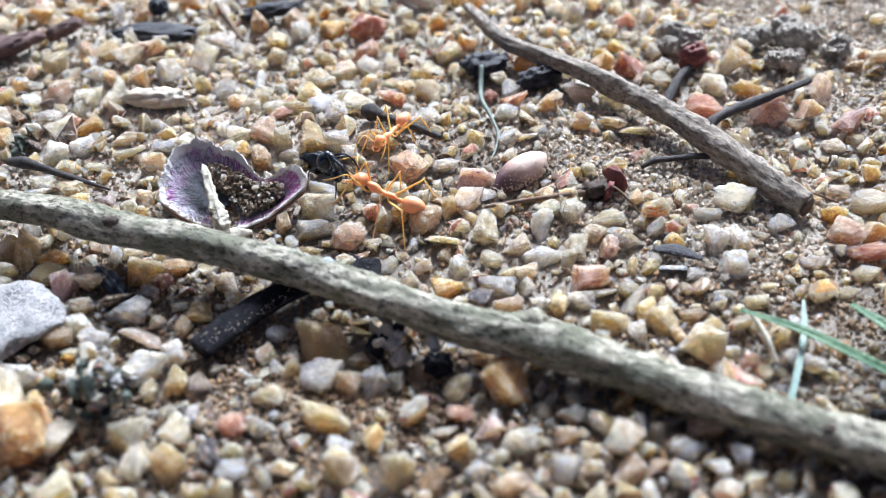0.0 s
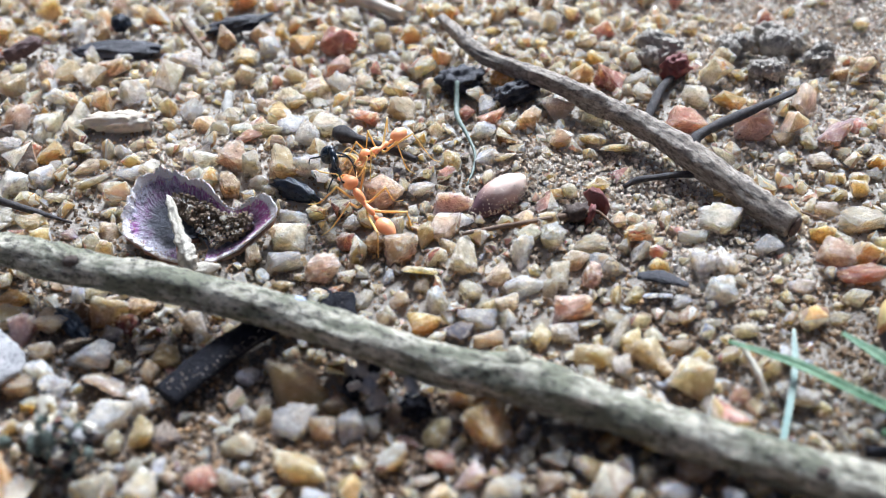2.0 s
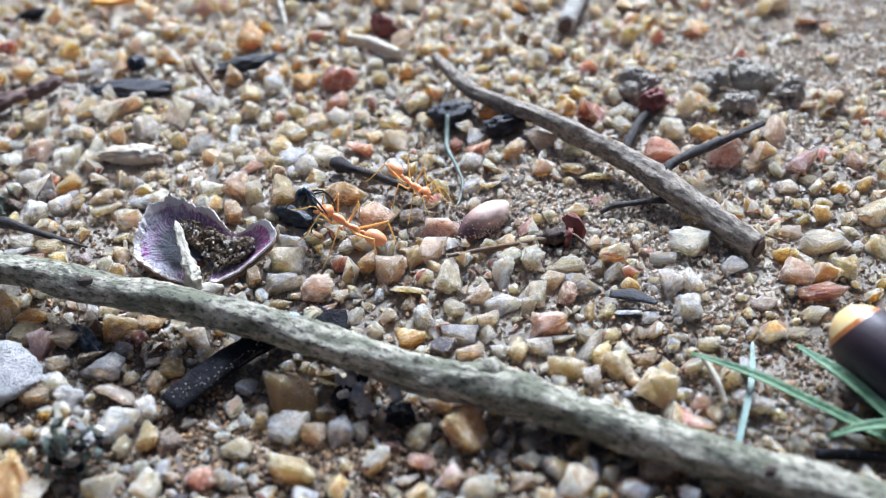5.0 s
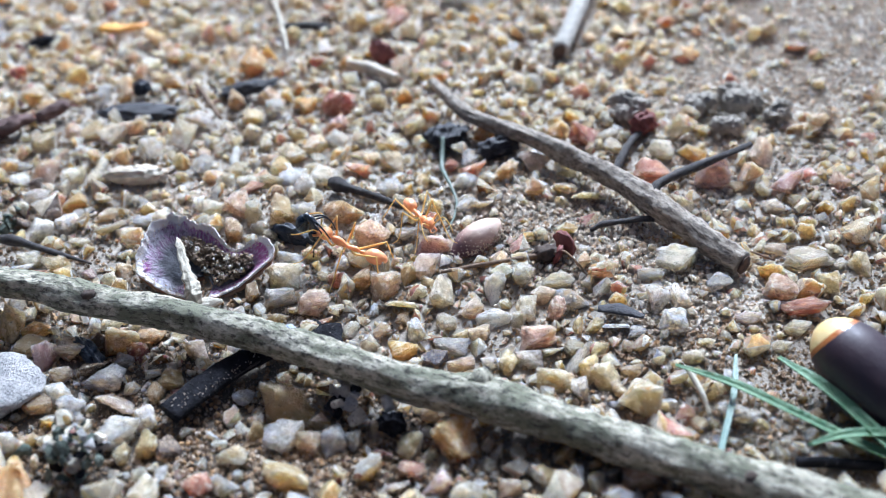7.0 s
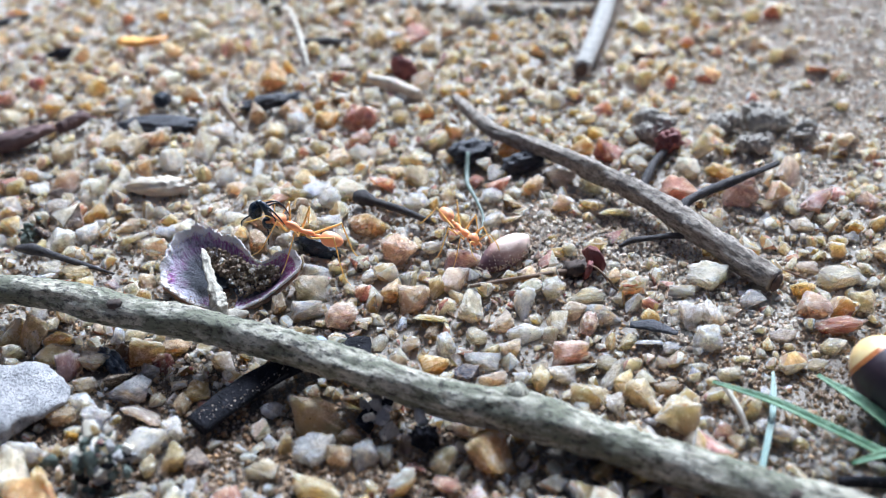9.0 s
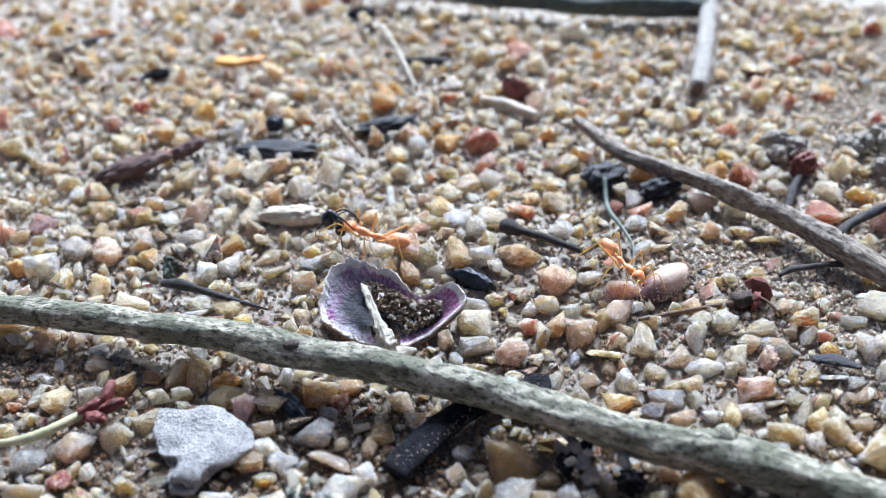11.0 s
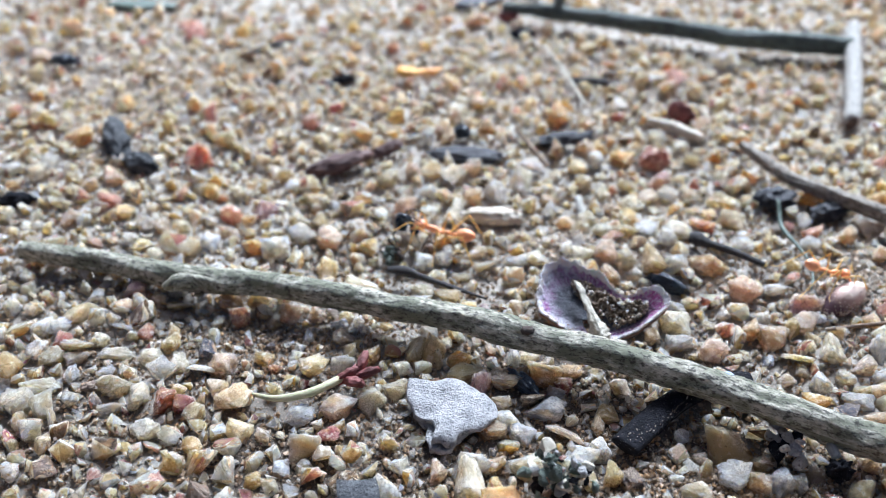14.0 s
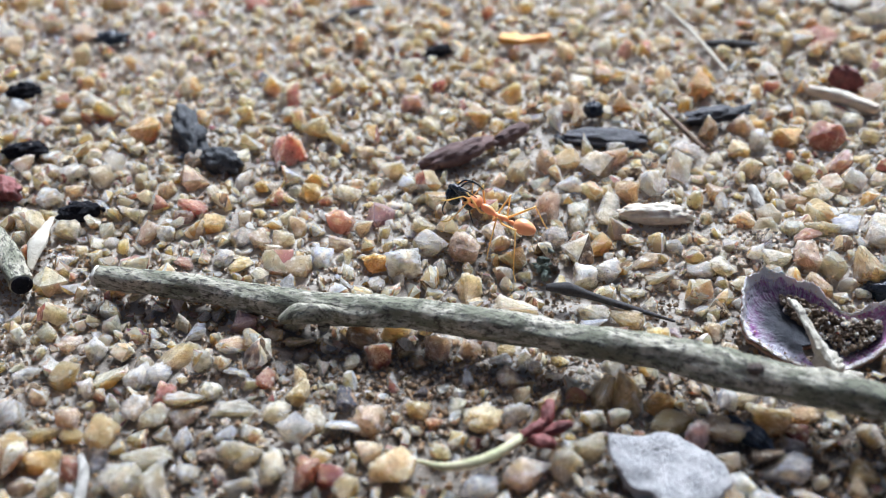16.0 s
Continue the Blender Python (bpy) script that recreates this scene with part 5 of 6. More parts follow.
pebble("rose", -0.76, -0.88, 0.21, 0.88, 0.75, 7)
pebble("slate", -0.18, -1.39, 0.27, 0.73, 0.63, -2)
pebble("rose", 0.08, -1.45, 0.32, 0.70, 0.60, 18)
pebble("white", 0.41, -1.44, 0.23, 0.96, 0.82, 14)
pebble("amber", 0.58, -1.51, 0.20, 1.40, 1.20, -21)
pebble("cream", -0.05, -0.84, 0.21, 1.05, 0.90, 25)
pebble("grey", 0.00, -1.19, 0.41, 0.53, 0.45, -4)
pebble("amber", -1.71, -1.88, 0.48, 1.12, 0.96, 21)
pebble("rose", -0.82, -2.25, 0.25, 0.79, 0.68, -25)
pebble("rose", -2.02, -2.03, 0.19, 0.88, 0.75, -13)
pebble("rose", -0.23, -2.15, 0.25, 0.92, 0.79, 22)
pebble("orange", 0.02, -2.48, 0.52, 0.93, 0.79, -19)
pebble("cream", -1.46, 0.10, 0.21, 0.68, 0.58, -22)
pebble("grey", -1.26, 0.30, 0.23, 0.88, 0.75, 11)
pebble("brown", -1.95, -0.58, 0.29, 0.53, 0.45, 16)
pebble("brown", -2.25, -0.20, 0.22, 1.22, 1.05, -22)
pebble("rose", -4.11, -1.01, 0.41, 0.88, 0.75, -8)
pebble("mauve", -4.38, -1.13, 0.27, 1.44, 1.24, 12)
pebble("amber", -4.59, -0.90, 0.42, 0.61, 0.53, -11)
pebble("orange", -4.64, -0.63, 0.35, 0.73, 0.63, 18)
pebble("amber", -3.65, -0.90, 0.42, 0.79, 0.68, -19)
pebble("white", -4.01, -0.60, 0.18, 1.50, 1.38, 23)
pebble("cream", -3.81, -0.54, 0.29, 0.73, 0.63, 8)
pebble("grey", -3.53, -1.15, 0.26, 0.77, 0.66, -17)
pebble("black", -3.80, -1.27, 0.30, 1.17, 1.00, -8)
pebble("black", -3.93, -0.92, 0.24, 1.20, 1.03, -10)
pebble("grey", -3.67, -1.42, 0.47, 0.60, 0.51, -12)
pebble("rose", -3.47, -1.76, 0.49, 0.63, 0.54, -22)
pebble("orange", -2.98, -1.47, 0.32, 0.70, 0.60, 2)
pebble("grey", -3.12, -2.02, 0.24, 1.24, 1.07, 20)
pebble("slate", -2.81, -2.40, 0.26, 0.88, 0.75, 23)
pebble("amber", -3.01, -2.39, 0.22, 1.35, 1.16, -23)
pebble("cream", -2.16, -2.55, 0.33, 0.67, 0.57, -22)
pebble("white", -1.70, -2.33, 0.40, 0.81, 0.69, -2)
pebble("rose", -1.45, -2.35, 0.25, 1.31, 1.13, -2)
pebble("amber", -1.62, -2.76, 0.54, 0.70, 0.60, -14)
pebble("brown", -3.09, -1.65, 0.16, 1.50, 1.40, -10)
pebble("brown", -4.29, -1.75, 0.33, 0.84, 0.72, 18)
pebble("grey", -3.96, -1.78, 0.32, 0.73, 0.63, -24)
pebble("amber", -4.95, -0.51, 0.32, 1.28, 1.10, -20)
pebble("cream", -5.06, -0.15, 0.29, 0.66, 0.56, -18)
pebble("rose", -4.18, -1.34, 0.27, 0.79, 0.67, -21)
pebble("wine", -3.44, -1.02, 0.24, 0.90, 0.77, -24)
pebble("rose", -2.75, -1.07, 0.31, 0.70, 0.60, -23)
pebble("brown", -3.31, -0.78, 0.35, 0.73, 0.63, 21)
pebble("pink", -2.44, -2.87, 0.30, 0.84, 0.72, -24)
pebble("white", -2.20, -2.87, 0.30, 0.84, 0.72, -2)
pebble("white", -3.15, -2.69, 0.15, 0.67, 0.58, -9)
pebble("pink", -0.43, -2.81, 0.32, 0.61, 0.53, -17)
pebble("cream", 0.85, -2.52, 0.22, 0.92, 0.79, -15)
pebble("cream", 0.31, -2.80, 0.19, 0.84, 0.72, 22)
pebble("grey", -1.20, -2.38, 0.28, 1.26, 1.08, -14)
pebble("cream", -1.01, -2.37, 0.17, 1.40, 1.20, 8)
pebble("mauve", -0.21, -3.00, 0.31, 0.70, 0.60, 19)
pebble("cream", 0.06, -3.17, 0.31, 0.88, 0.75, -25)
pebble("brown", 1.65, -3.06, 0.39, 0.77, 0.66, -1)
pebble("rose", 1.42, -2.97, 0.18, 1.05, 0.90, 12)
pebble("orange", 1.00, -2.78, 0.21, 1.18, 1.01, -23)
pebble("cream", 1.92, -2.41, 0.22, 0.79, 0.68, 25)
pebble("wine", -0.71, -2.54, 0.22, 0.92, 0.79, -10)
pebble("cream", -2.92, -2.92, 0.31, 0.88, 0.75, -16)
pebble("white", -9.34, 1.66, 0.21, 1.20, 1.03, -23)
pebble("pink", -9.79, 1.63, 0.27, 0.47, 0.40, -25)
pebble("cream", -9.98, 1.68, 0.21, 0.68, 0.58, -3)
pebble("amber", -9.12, 1.54, 0.29, 0.74, 0.63, 14)
pebble("amber", -8.42, 1.45, 0.33, 0.82, 0.70, 15)
pebble("white", -7.24, 1.55, 0.42, 1.18, 1.01, 22)
pebble("orange", -7.55, 1.65, 0.33, 1.05, 0.90, 22)
pebble("white", -6.93, 1.96, 0.42, 0.80, 0.69, -18)
pebble("rose", -6.52, 1.83, 0.39, 0.97, 0.83, -7)
pebble("white", -8.19, 1.70, 0.28, 0.97, 0.83, -4)
pebble("rose", -7.98, 1.97, 0.34, 0.65, 0.56, 6)
pebble("amber", -6.51, 1.15, 0.36, 0.95, 0.81, -24)
pebble("grey", -4.89, 1.39, 0.33, 0.93, 0.80, -6)
pebble("white", -3.83, 1.33, 0.36, 0.59, 0.50, 3)
pebble("cream", -3.57, 1.37, 0.36, 0.73, 0.63, 10)
pebble("cream", -2.60, 2.01, 0.30, 0.79, 0.68, 24)
pebble("white", -1.80, 1.65, 0.33, 1.05, 0.90, 13)
pebble("grey", -4.03, 1.79, 0.22, 1.23, 1.05, 22)
pebble("white", -11.00, -0.66, 0.28, 1.17, 1.00, -23)
pebble("rose", -10.72, 0.31, 0.30, 0.93, 0.80, -9)
pebble("white", -11.07, -0.10, 0.29, 0.65, 0.56, 23)
pebble("amber", -10.64, -0.14, 0.32, 0.94, 0.81, 0)
pebble("white", -10.42, 0.21, 0.23, 1.35, 1.16, 14)
pebble("grey", -10.37, -0.33, 0.16, 1.50, 1.40, 20)
pebble("white", -9.91, -0.17, 0.27, 1.25, 1.07, -16)
pebble("white", -9.69, -0.12, 0.29, 0.93, 0.80, 5)
pebble("pink", -9.54, -0.40, 0.25, 1.18, 1.01, -11)
pebble("cream", -9.35, -0.48, 0.41, 0.81, 0.69, -20)
pebble("amber", -9.54, 0.12, 0.50, 0.56, 0.48, 17)
pebble("white", -9.44, 0.48, 0.26, 0.69, 0.59, 18)
pebble("white", -8.88, -0.13, 0.29, 0.82, 0.70, -5)
pebble("pink", -8.58, -0.21, 0.21, 1.05, 0.90, -19)
pebble("cream", -9.12, -0.38, 0.22, 0.90, 0.77, -24)
pebble("cream", -8.83, -0.60, 0.47, 0.35, 0.30, 3)
pebble("rose", -9.28, -0.72, 0.31, 0.63, 0.54, 25)
pebble("cream", -9.57, -0.76, 0.28, 1.05, 0.90, -17)
pebble("grey", -9.79, -0.64, 0.25, 1.05, 0.90, 8)
pebble("rose", -10.43, -0.71, 0.22, 1.50, 1.29, 12)
pebble("amber", -10.64, -0.86, 0.37, 0.61, 0.53, 24)
pebble("amber", -10.03, -0.95, 0.30, 1.37, 1.17, 0)
pebble("orange", -10.35, -0.92, 0.24, 0.66, 0.56, 6)
pebble("orange", -10.52, -1.23, 0.37, 0.64, 0.55, 7)
pebble("pink", -10.22, -1.31, 0.23, 1.18, 1.01, -5)
pebble("grey", -10.05, -1.21, 0.27, 0.93, 0.80, -16)
pebble("cream", -9.57, -1.22, 0.53, 0.47, 0.40, -4)
pebble("cream", -9.72, -1.50, 0.37, 0.97, 0.83, -9)
pebble("cream", -9.39, -1.50, 0.26, 1.40, 1.20, -9)
pebble("white", -9.11, -1.39, 0.24, 1.00, 0.86, 13)
pebble("white", -9.25, -1.00, 0.17, 1.50, 1.29, 1)
pebble("cream", -8.67, -1.20, 0.44, 0.84, 0.72, 16)
pebble("cream", -8.33, -1.37, 0.26, 1.40, 1.20, -24)
pebble("slate", -8.97, -1.20, 0.21, 0.84, 0.72, 19)
pebble("grey", -8.62, -1.56, 0.34, 0.53, 0.45, 10)
pebble("cream", -10.37, -1.50, 0.20, 1.35, 1.16, -17)
pebble("rose", -10.62, -1.48, 0.29, 0.63, 0.54, 17)
pebble("wine", -8.04, -1.44, 0.23, 1.50, 1.35, -22)
pebble("amber", -8.24, -0.39, 0.25, 1.18, 1.01, -9)
pebble("cream", -8.40, -0.67, 0.28, 0.93, 0.80, -23)
pebble("mauve", -8.90, 0.57, 0.31, 0.93, 0.80, -17)
pebble("amber", -8.30, 0.33, 0.30, 0.82, 0.70, -15)
pebble("cream", -8.39, 0.58, 0.27, 0.66, 0.56, -15)
pebble("white", -8.86, -0.94, 0.24, 0.79, 0.68, -19)
pebble("white", -7.75, -0.81, 0.37, 0.79, 0.68, 4)
pebble("slate", -7.75, -0.50, 0.25, 1.05, 0.90, 15)
pebble("rose", -7.51, -0.79, 0.34, 0.95, 0.82, -11)
pebble("cream", -8.03, -0.75, 0.25, 1.05, 0.90, 7)
pebble("rose", -7.46, -1.18, 0.25, 1.00, 0.86, 20)
pebble("amber", -7.24, -1.41, 0.43, 0.91, 0.78, -23)
pebble("amber", -7.67, -1.60, 0.23, 1.05, 0.90, -10)
pebble("amber", -7.02, -0.62, 0.24, 1.11, 0.95, -11)
pebble("pink", -6.88, -0.77, 0.18, 1.05, 0.90, 20)
pebble("amber", -7.28, 0.45, 0.34, 0.74, 0.63, 3)
pebble("brown", -7.64, 0.36, 0.40, 0.70, 0.60, -21)
pebble("rose", -6.83, 0.20, 0.30, 0.98, 0.84, -9)
pebble("rose", -6.47, 0.21, 0.27, 0.84, 0.72, -20)
pebble("rose", -6.29, 0.22, 0.19, 0.94, 0.80, 12)
pebble("amber", -6.12, 0.17, 0.21, 0.92, 0.79, -11)
pebble("grey", -6.18, 0.02, 0.26, 0.58, 0.50, 14)
pebble("rose", -6.09, -0.26, 0.32, 0.84, 0.72, 25)
pebble("white", -5.84, -0.09, 0.19, 1.12, 0.96, 14)
pebble("white", -6.54, -0.23, 0.14, 1.50, 1.31, 20)
pebble("brown", -7.03, 0.04, 0.23, 0.90, 0.77, -2)
pebble("orange", -5.57, -0.01, 0.20, 0.63, 0.54, -9)
pebble("amber", -6.39, -0.82, 0.37, 0.96, 0.83, 18)
pebble("grey", -6.06, -0.75, 0.31, 0.84, 0.72, 2)
pebble("rose", -6.03, -1.47, 0.43, 0.70, 0.60, -8)
pebble("cream", -5.66, -1.34, 0.35, 1.05, 0.90, 8)
pebble("cream", -5.38, -1.15, 0.33, 0.76, 0.65, 23)
pebble("brown", -5.75, -0.60, 0.25, 1.18, 1.01, -25)
pebble("white", -6.45, -1.59, 0.34, 0.88, 0.75, -16)
pebble("cream", -5.98, 0.81, 0.59, 0.47, 0.40, -23)
pebble("white", -5.16, 0.51, 0.31, 0.89, 0.76, -1)
pebble("amber", -5.18, -0.51, 0.31, 1.16, 0.99, 1)
pebble("slate", -7.00, -0.37, 0.16, 0.84, 0.72, -15)
pebble("cream", -11.79, 0.79, 0.43, 0.74, 0.63, -18)
pebble("cream", -4.55, -2.51, 0.38, 1.31, 1.13, 7)
pebble("orange", -6.83, -2.51, 0.22, 0.84, 0.72, 21)
pebble("cream", -7.84, -2.91, 0.31, 0.84, 0.72, -20)
pebble("rose", -4.87, -2.39, 0.19, 1.50, 1.35, -10)
pebble("wine", -6.10, -1.85, 0.27, 0.79, 0.67, -19)
pebble("cream", -8.15, -1.86, 0.30, 0.82, 0.70, -19)
pebble("amber", -7.09, -1.85, 0.27, 1.31, 1.12, -24)
pebble("rose", -6.82, -1.86, 0.20, 1.23, 1.05, -14)
pebble("wine", -7.82, -1.44, 0.28, 0.92, 0.79, 23)
pebble("orange", -7.58, -2.06, 0.25, 0.83, 0.71, -11)
pebble("black", -5.28, -2.92, 0.31, 0.84, 0.72, -19)
pebble("slate", -7.35, -2.71, 0.28, 0.82, 0.70, -12)
pebble("white", -8.08, 0.61, 0.16, 1.22, 1.05, -24)
pebble("cream", -3.27, -2.44, 0.17, 1.40, 1.20, 8)
pebble("slate", -2.57, -3.22, 0.19, 1.50, 1.40, 17)
pebble("black", -2.02, -3.13, 0.24, 0.82, 0.70, 4)
pebble("white", -1.48, -3.11, 0.24, 1.17, 1.00, 4)
pebble("cream", -3.18, -3.27, 0.24, 1.50, 1.40, -6)
pebble("amber", -3.39, -3.41, 0.18, 1.50, 1.40, 9)
pebble("amber", -2.89, -3.28, 0.32, 1.23, 1.05, 16)
pebble("white", -2.37, -3.36, 0.32, 0.79, 0.67, -1)
pebble("cream", -0.99, -3.47, 0.31, 1.40, 1.20, -12)
pebble("black", -0.67, -3.52, 0.31, 0.70, 0.60, 18)
pebble("grey", -0.30, -3.45, 0.26, 0.84, 0.72, 23)
pebble("white", 0.40, -3.49, 0.26, 1.15, 0.99, -12)
pebble("rose", 0.91, -3.50, 0.34, 0.73, 0.62, 21)
pebble("rose", -0.05, -3.60, 0.36, 0.60, 0.51, 2)
pebble("rose", 0.45, -3.08, 0.24, 0.93, 0.80, 2)
pebble("rose", -0.56, -2.97, 0.22, 0.79, 0.67, 7)
pebble("cream", 1.34, -1.50, 0.52, 0.32, 0.34, 44, -8)



FAR_STONES = {}


def stone_far(colour, x, y, long, wide=0.8):
    """A stone farther off: single up to y = 2.7 cm, beyond that joined with the others."""
    if y < 2.7:
        pebble(colour, x, y, long, wide, 0.5 + 0.3 * wide, (x * 97 + y * 53) % 180 - 90, fine=3)
    else:
        FAR_STONES.setdefault(colour, []).append((x, y, hill(x, y) + long * wide * 0.28, long * (0.6 + 0.4 * wide)))
        PLACED.append((x, y, long * (1 + wide) / 4))


stone_far("amber", -5.11, 3.61, 0.37, 1.00)
stone_far("cream", -4.73, 3.43, 0.46, 0.90)
stone_far("rose", -4.48, 3.62, 0.47, 1.00)
stone_far("white", -5.13, 3.04, 0.41, 0.71)
stone_far("rose", -5.46, 2.55, 0.44, 0.90)
stone_far("cream", -5.09, 2.47, 0.44, 0.64)
stone_far("cream", -4.73, 2.52, 0.39, 0.78)
stone_far("cream", -5.82, 2.45, 0.26, 1.17)
stone_far("slate", -5.56, 2.38, 0.26, 0.67)
stone_far("grey", -3.54, 3.72, 0.52, 0.73)
stone_far("cream", -2.74, 3.35, 0.41, 0.78)
stone_far("cream", -2.08, 2.70, 0.35, 1.25)
stone_far("cream", -2.08, 3.30, 0.41, 0.67)
stone_far("rose", -2.39, 2.63, 0.31, 0.80)
stone_far("cream", -2.83, 2.27, 0.34, 0.87)
stone_far("mauve", -1.55, 3.46, 0.51, 0.64)
stone_far("amber", -0.67, 2.36, 0.43, 0.70)
stone_far("pink", -1.13, 2.21, 0.34, 1.12)
stone_far("grey", 0.37, 2.32, 0.35, 0.75)
stone_far("wine", 0.39, 2.05, 0.47, 0.55)
stone_far("wine", 0.11, 2.22, 0.26, 0.67)
stone_far("rose", 1.24, 2.13, 0.41, 0.83)
stone_far("orange", 0.64, 2.92, 0.45, 0.70)
stone_far("orange", 1.65, 2.94, 0.40, 0.78)
stone_far("wine", 1.99, 2.82, 0.49, 0.82)
stone_far("cream", 2.34, 2.81, 0.31, 1.14)
stone_far("cream", 2.99, 2.27, 0.39, 0.67)
stone_far("orange", 3.38, 2.16, 0.39, 0.67)
stone_far("rose", 4.25, 1.99, 0.51, 0.58)
stone_far("mauve", 4.38, 1.33, 0.49, 0.58)
stone_far("pink", 4.75, 1.56, 0.23, 0.79)
stone_far("orange", 5.25, 1.71, 0.21, 0.48)
stone_far("mauve", 5.07, 1.35, 0.32, 0.70)
stone_far("cream", 4.27, 2.45, 0.26, 0.83)
stone_far("orange", -10.88, 4.39, 0.53, 0.67)
stone_far("pink", -8.82, 3.90, 0.69, 0.50)
stone_far("rose", -9.99, 3.23, 0.51, 0.56)
stone_far("rose", -10.09, 3.70, 0.42, 0.50)
stone_far("rose", -10.28, 3.01, 0.34, 0.67)
stone_far("pink", -9.87, 2.64, 0.40, 0.56)
stone_far("mauve", -9.95, 2.49, 0.24, 0.93)
stone_far("cream", -11.12, 3.63, 0.34, 1.05)
stone_far("cream", -11.22, 3.30, 0.37, 1.00)
stone_far("white", -11.84, 3.02, 0.41, 0.80)
stone_far("cream", -12.04, 2.64, 0.32, 0.75)
stone_far("amber", -11.77, 2.66, 0.28, 0.57)
stone_far("cream", -11.35, 2.27, 0.35, 0.78)
stone_far("white", -10.13, 2.16, 0.31, 0.70)
stone_far("rose", -10.33, 2.18, 0.31, 0.87)
stone_far("cream", -10.62, 2.56, 0.32, 1.13)
stone_far("orange", -9.09, 3.14, 0.25, 0.83)
stone_far("cream", -9.48, 3.74, 0.30, 1.00)
stone_far("white", -9.36, 3.23, 0.33, 0.75)
stone_far("amber", -8.45, 2.95, 0.44, 0.55)
stone_far("orange", -9.56, 2.28, 0.31, 0.75)
stone_far("grey", -9.18, 2.06, 0.31, 0.70)
stone_far("cream", -8.69, 2.03, 0.27, 1.00)
stone_far("rose", -8.97, 2.03, 0.23, 1.17)
stone_far("rose", -12.37, 3.71, 0.38, 0.67)
stone_far("pink", -12.50, 4.91, 0.23, 0.80)
stone_far("cream", -12.13, 4.93, 0.32, 0.86)
stone_far("amber", -11.71, 4.32, 0.26, 1.00)
stone_far("amber", -9.56, 4.92, 0.41, 0.62)
stone_far("amber", -10.70, 3.24, 0.25, 0.67)
stone_far("cream", -7.95, 2.98, 0.34, 0.83)
stone_far("pink", -8.04, 2.39, 0.43, 0.69)
stone_far("mauve", -7.56, 2.57, 0.39, 1.00)
stone_far("cream", -7.00, 2.31, 0.35, 0.78)
stone_far("amber", -6.72, 2.27, 0.39, 0.70)
stone_far("grey", -6.14, 2.12, 0.32, 0.83)
stone_far("rose", -5.40, 3.57, 0.40, 0.94)
stone_far("cream", -5.79, 3.37, 0.41, 1.00)
stone_far("cream", -5.13, 2.30, 0.39, 0.60)
stone_far("cream", -7.38, 3.44, 0.29, 1.29)
stone_far("cream", -8.52, 4.44, 0.40, 1.00)
stone_far("white", -6.90, 3.67, 0.42, 0.60)
stone_far("amber", -7.67, 4.73, 0.25, 0.79)
stone_far("cream", -4.84, 3.89, 0.39, 0.56)
stone_far("white", -5.16, 4.52, 0.40, 1.11)
stone_far("brown", -4.87, 4.63, 0.27, 1.33)
stone_far("white", -5.89, 2.84, 0.28, 0.57)
stone_far("cream", -4.42, 3.86, 0.30, 0.86)
stone_far("white", -4.13, 2.91, 0.36, 0.89)
stone_far("brown", -4.45, 2.77, 0.32, 1.25)
stone_far("cream", -4.75, 2.36, 0.29, 0.92)
stone_far("cream", -3.16, 3.55, 0.25, 1.00)
stone_far("amber", -2.77, 3.79, 0.34, 0.88)
stone_far("brown", -3.08, 4.24, 0.44, 0.80)
stone_far("rose", -2.63, 4.33, 0.39, 0.89)
stone_far("white", -2.49, 4.00, 0.30, 1.40)
stone_far("orange", -2.03, 4.11, 0.43, 0.70)
stone_far("wine", -1.52, 4.04, 0.52, 0.83)
stone_far("cream", -0.89, 4.16, 0.30, 0.86)
stone_far("cream", -1.00, 4.53, 0.31, 0.86)
stone_far("cream", -2.48, 3.05, 0.32, 0.75)
stone_far("amber", -2.93, 3.15, 0.26, 1.00)
stone_far("rose", -3.33, 2.83, 0.32, 1.00)
stone_far("white", -3.32, 2.54, 0.39, 0.60)
stone_far("rose", -3.12, 2.26, 0.27, 1.29)
stone_far("cream", -2.93, 2.07, 0.23, 1.33)
stone_far("cream", -1.78, 2.24, 0.35, 0.56)
stone_far("white", 0.37, 7.53, 0.43, 1.14)
stone_far("pink", -0.67, 7.01, 0.54, 0.67)
stone_far("cream", -0.38, 6.31, 0.35, 1.33)
stone_far("amber", -1.33, 6.64, 0.53, 0.78)
stone_far("orange", -2.98, 5.36, 0.55, 0.80)
stone_far("mauve", -7.21, 5.13, 0.44, 0.75)
stone_far("amber", -5.74, 5.23, 0.44, 0.88)
stone_far("amber", -8.35, 5.62, 0.39, 0.71)
stone_far("pink", -10.04, 8.81, 0.78, 0.33)
stone_far("rose", -12.72, 7.62, 0.62, 0.40)
stone_far("cream", -1.26, 7.95, 0.44, 0.71)


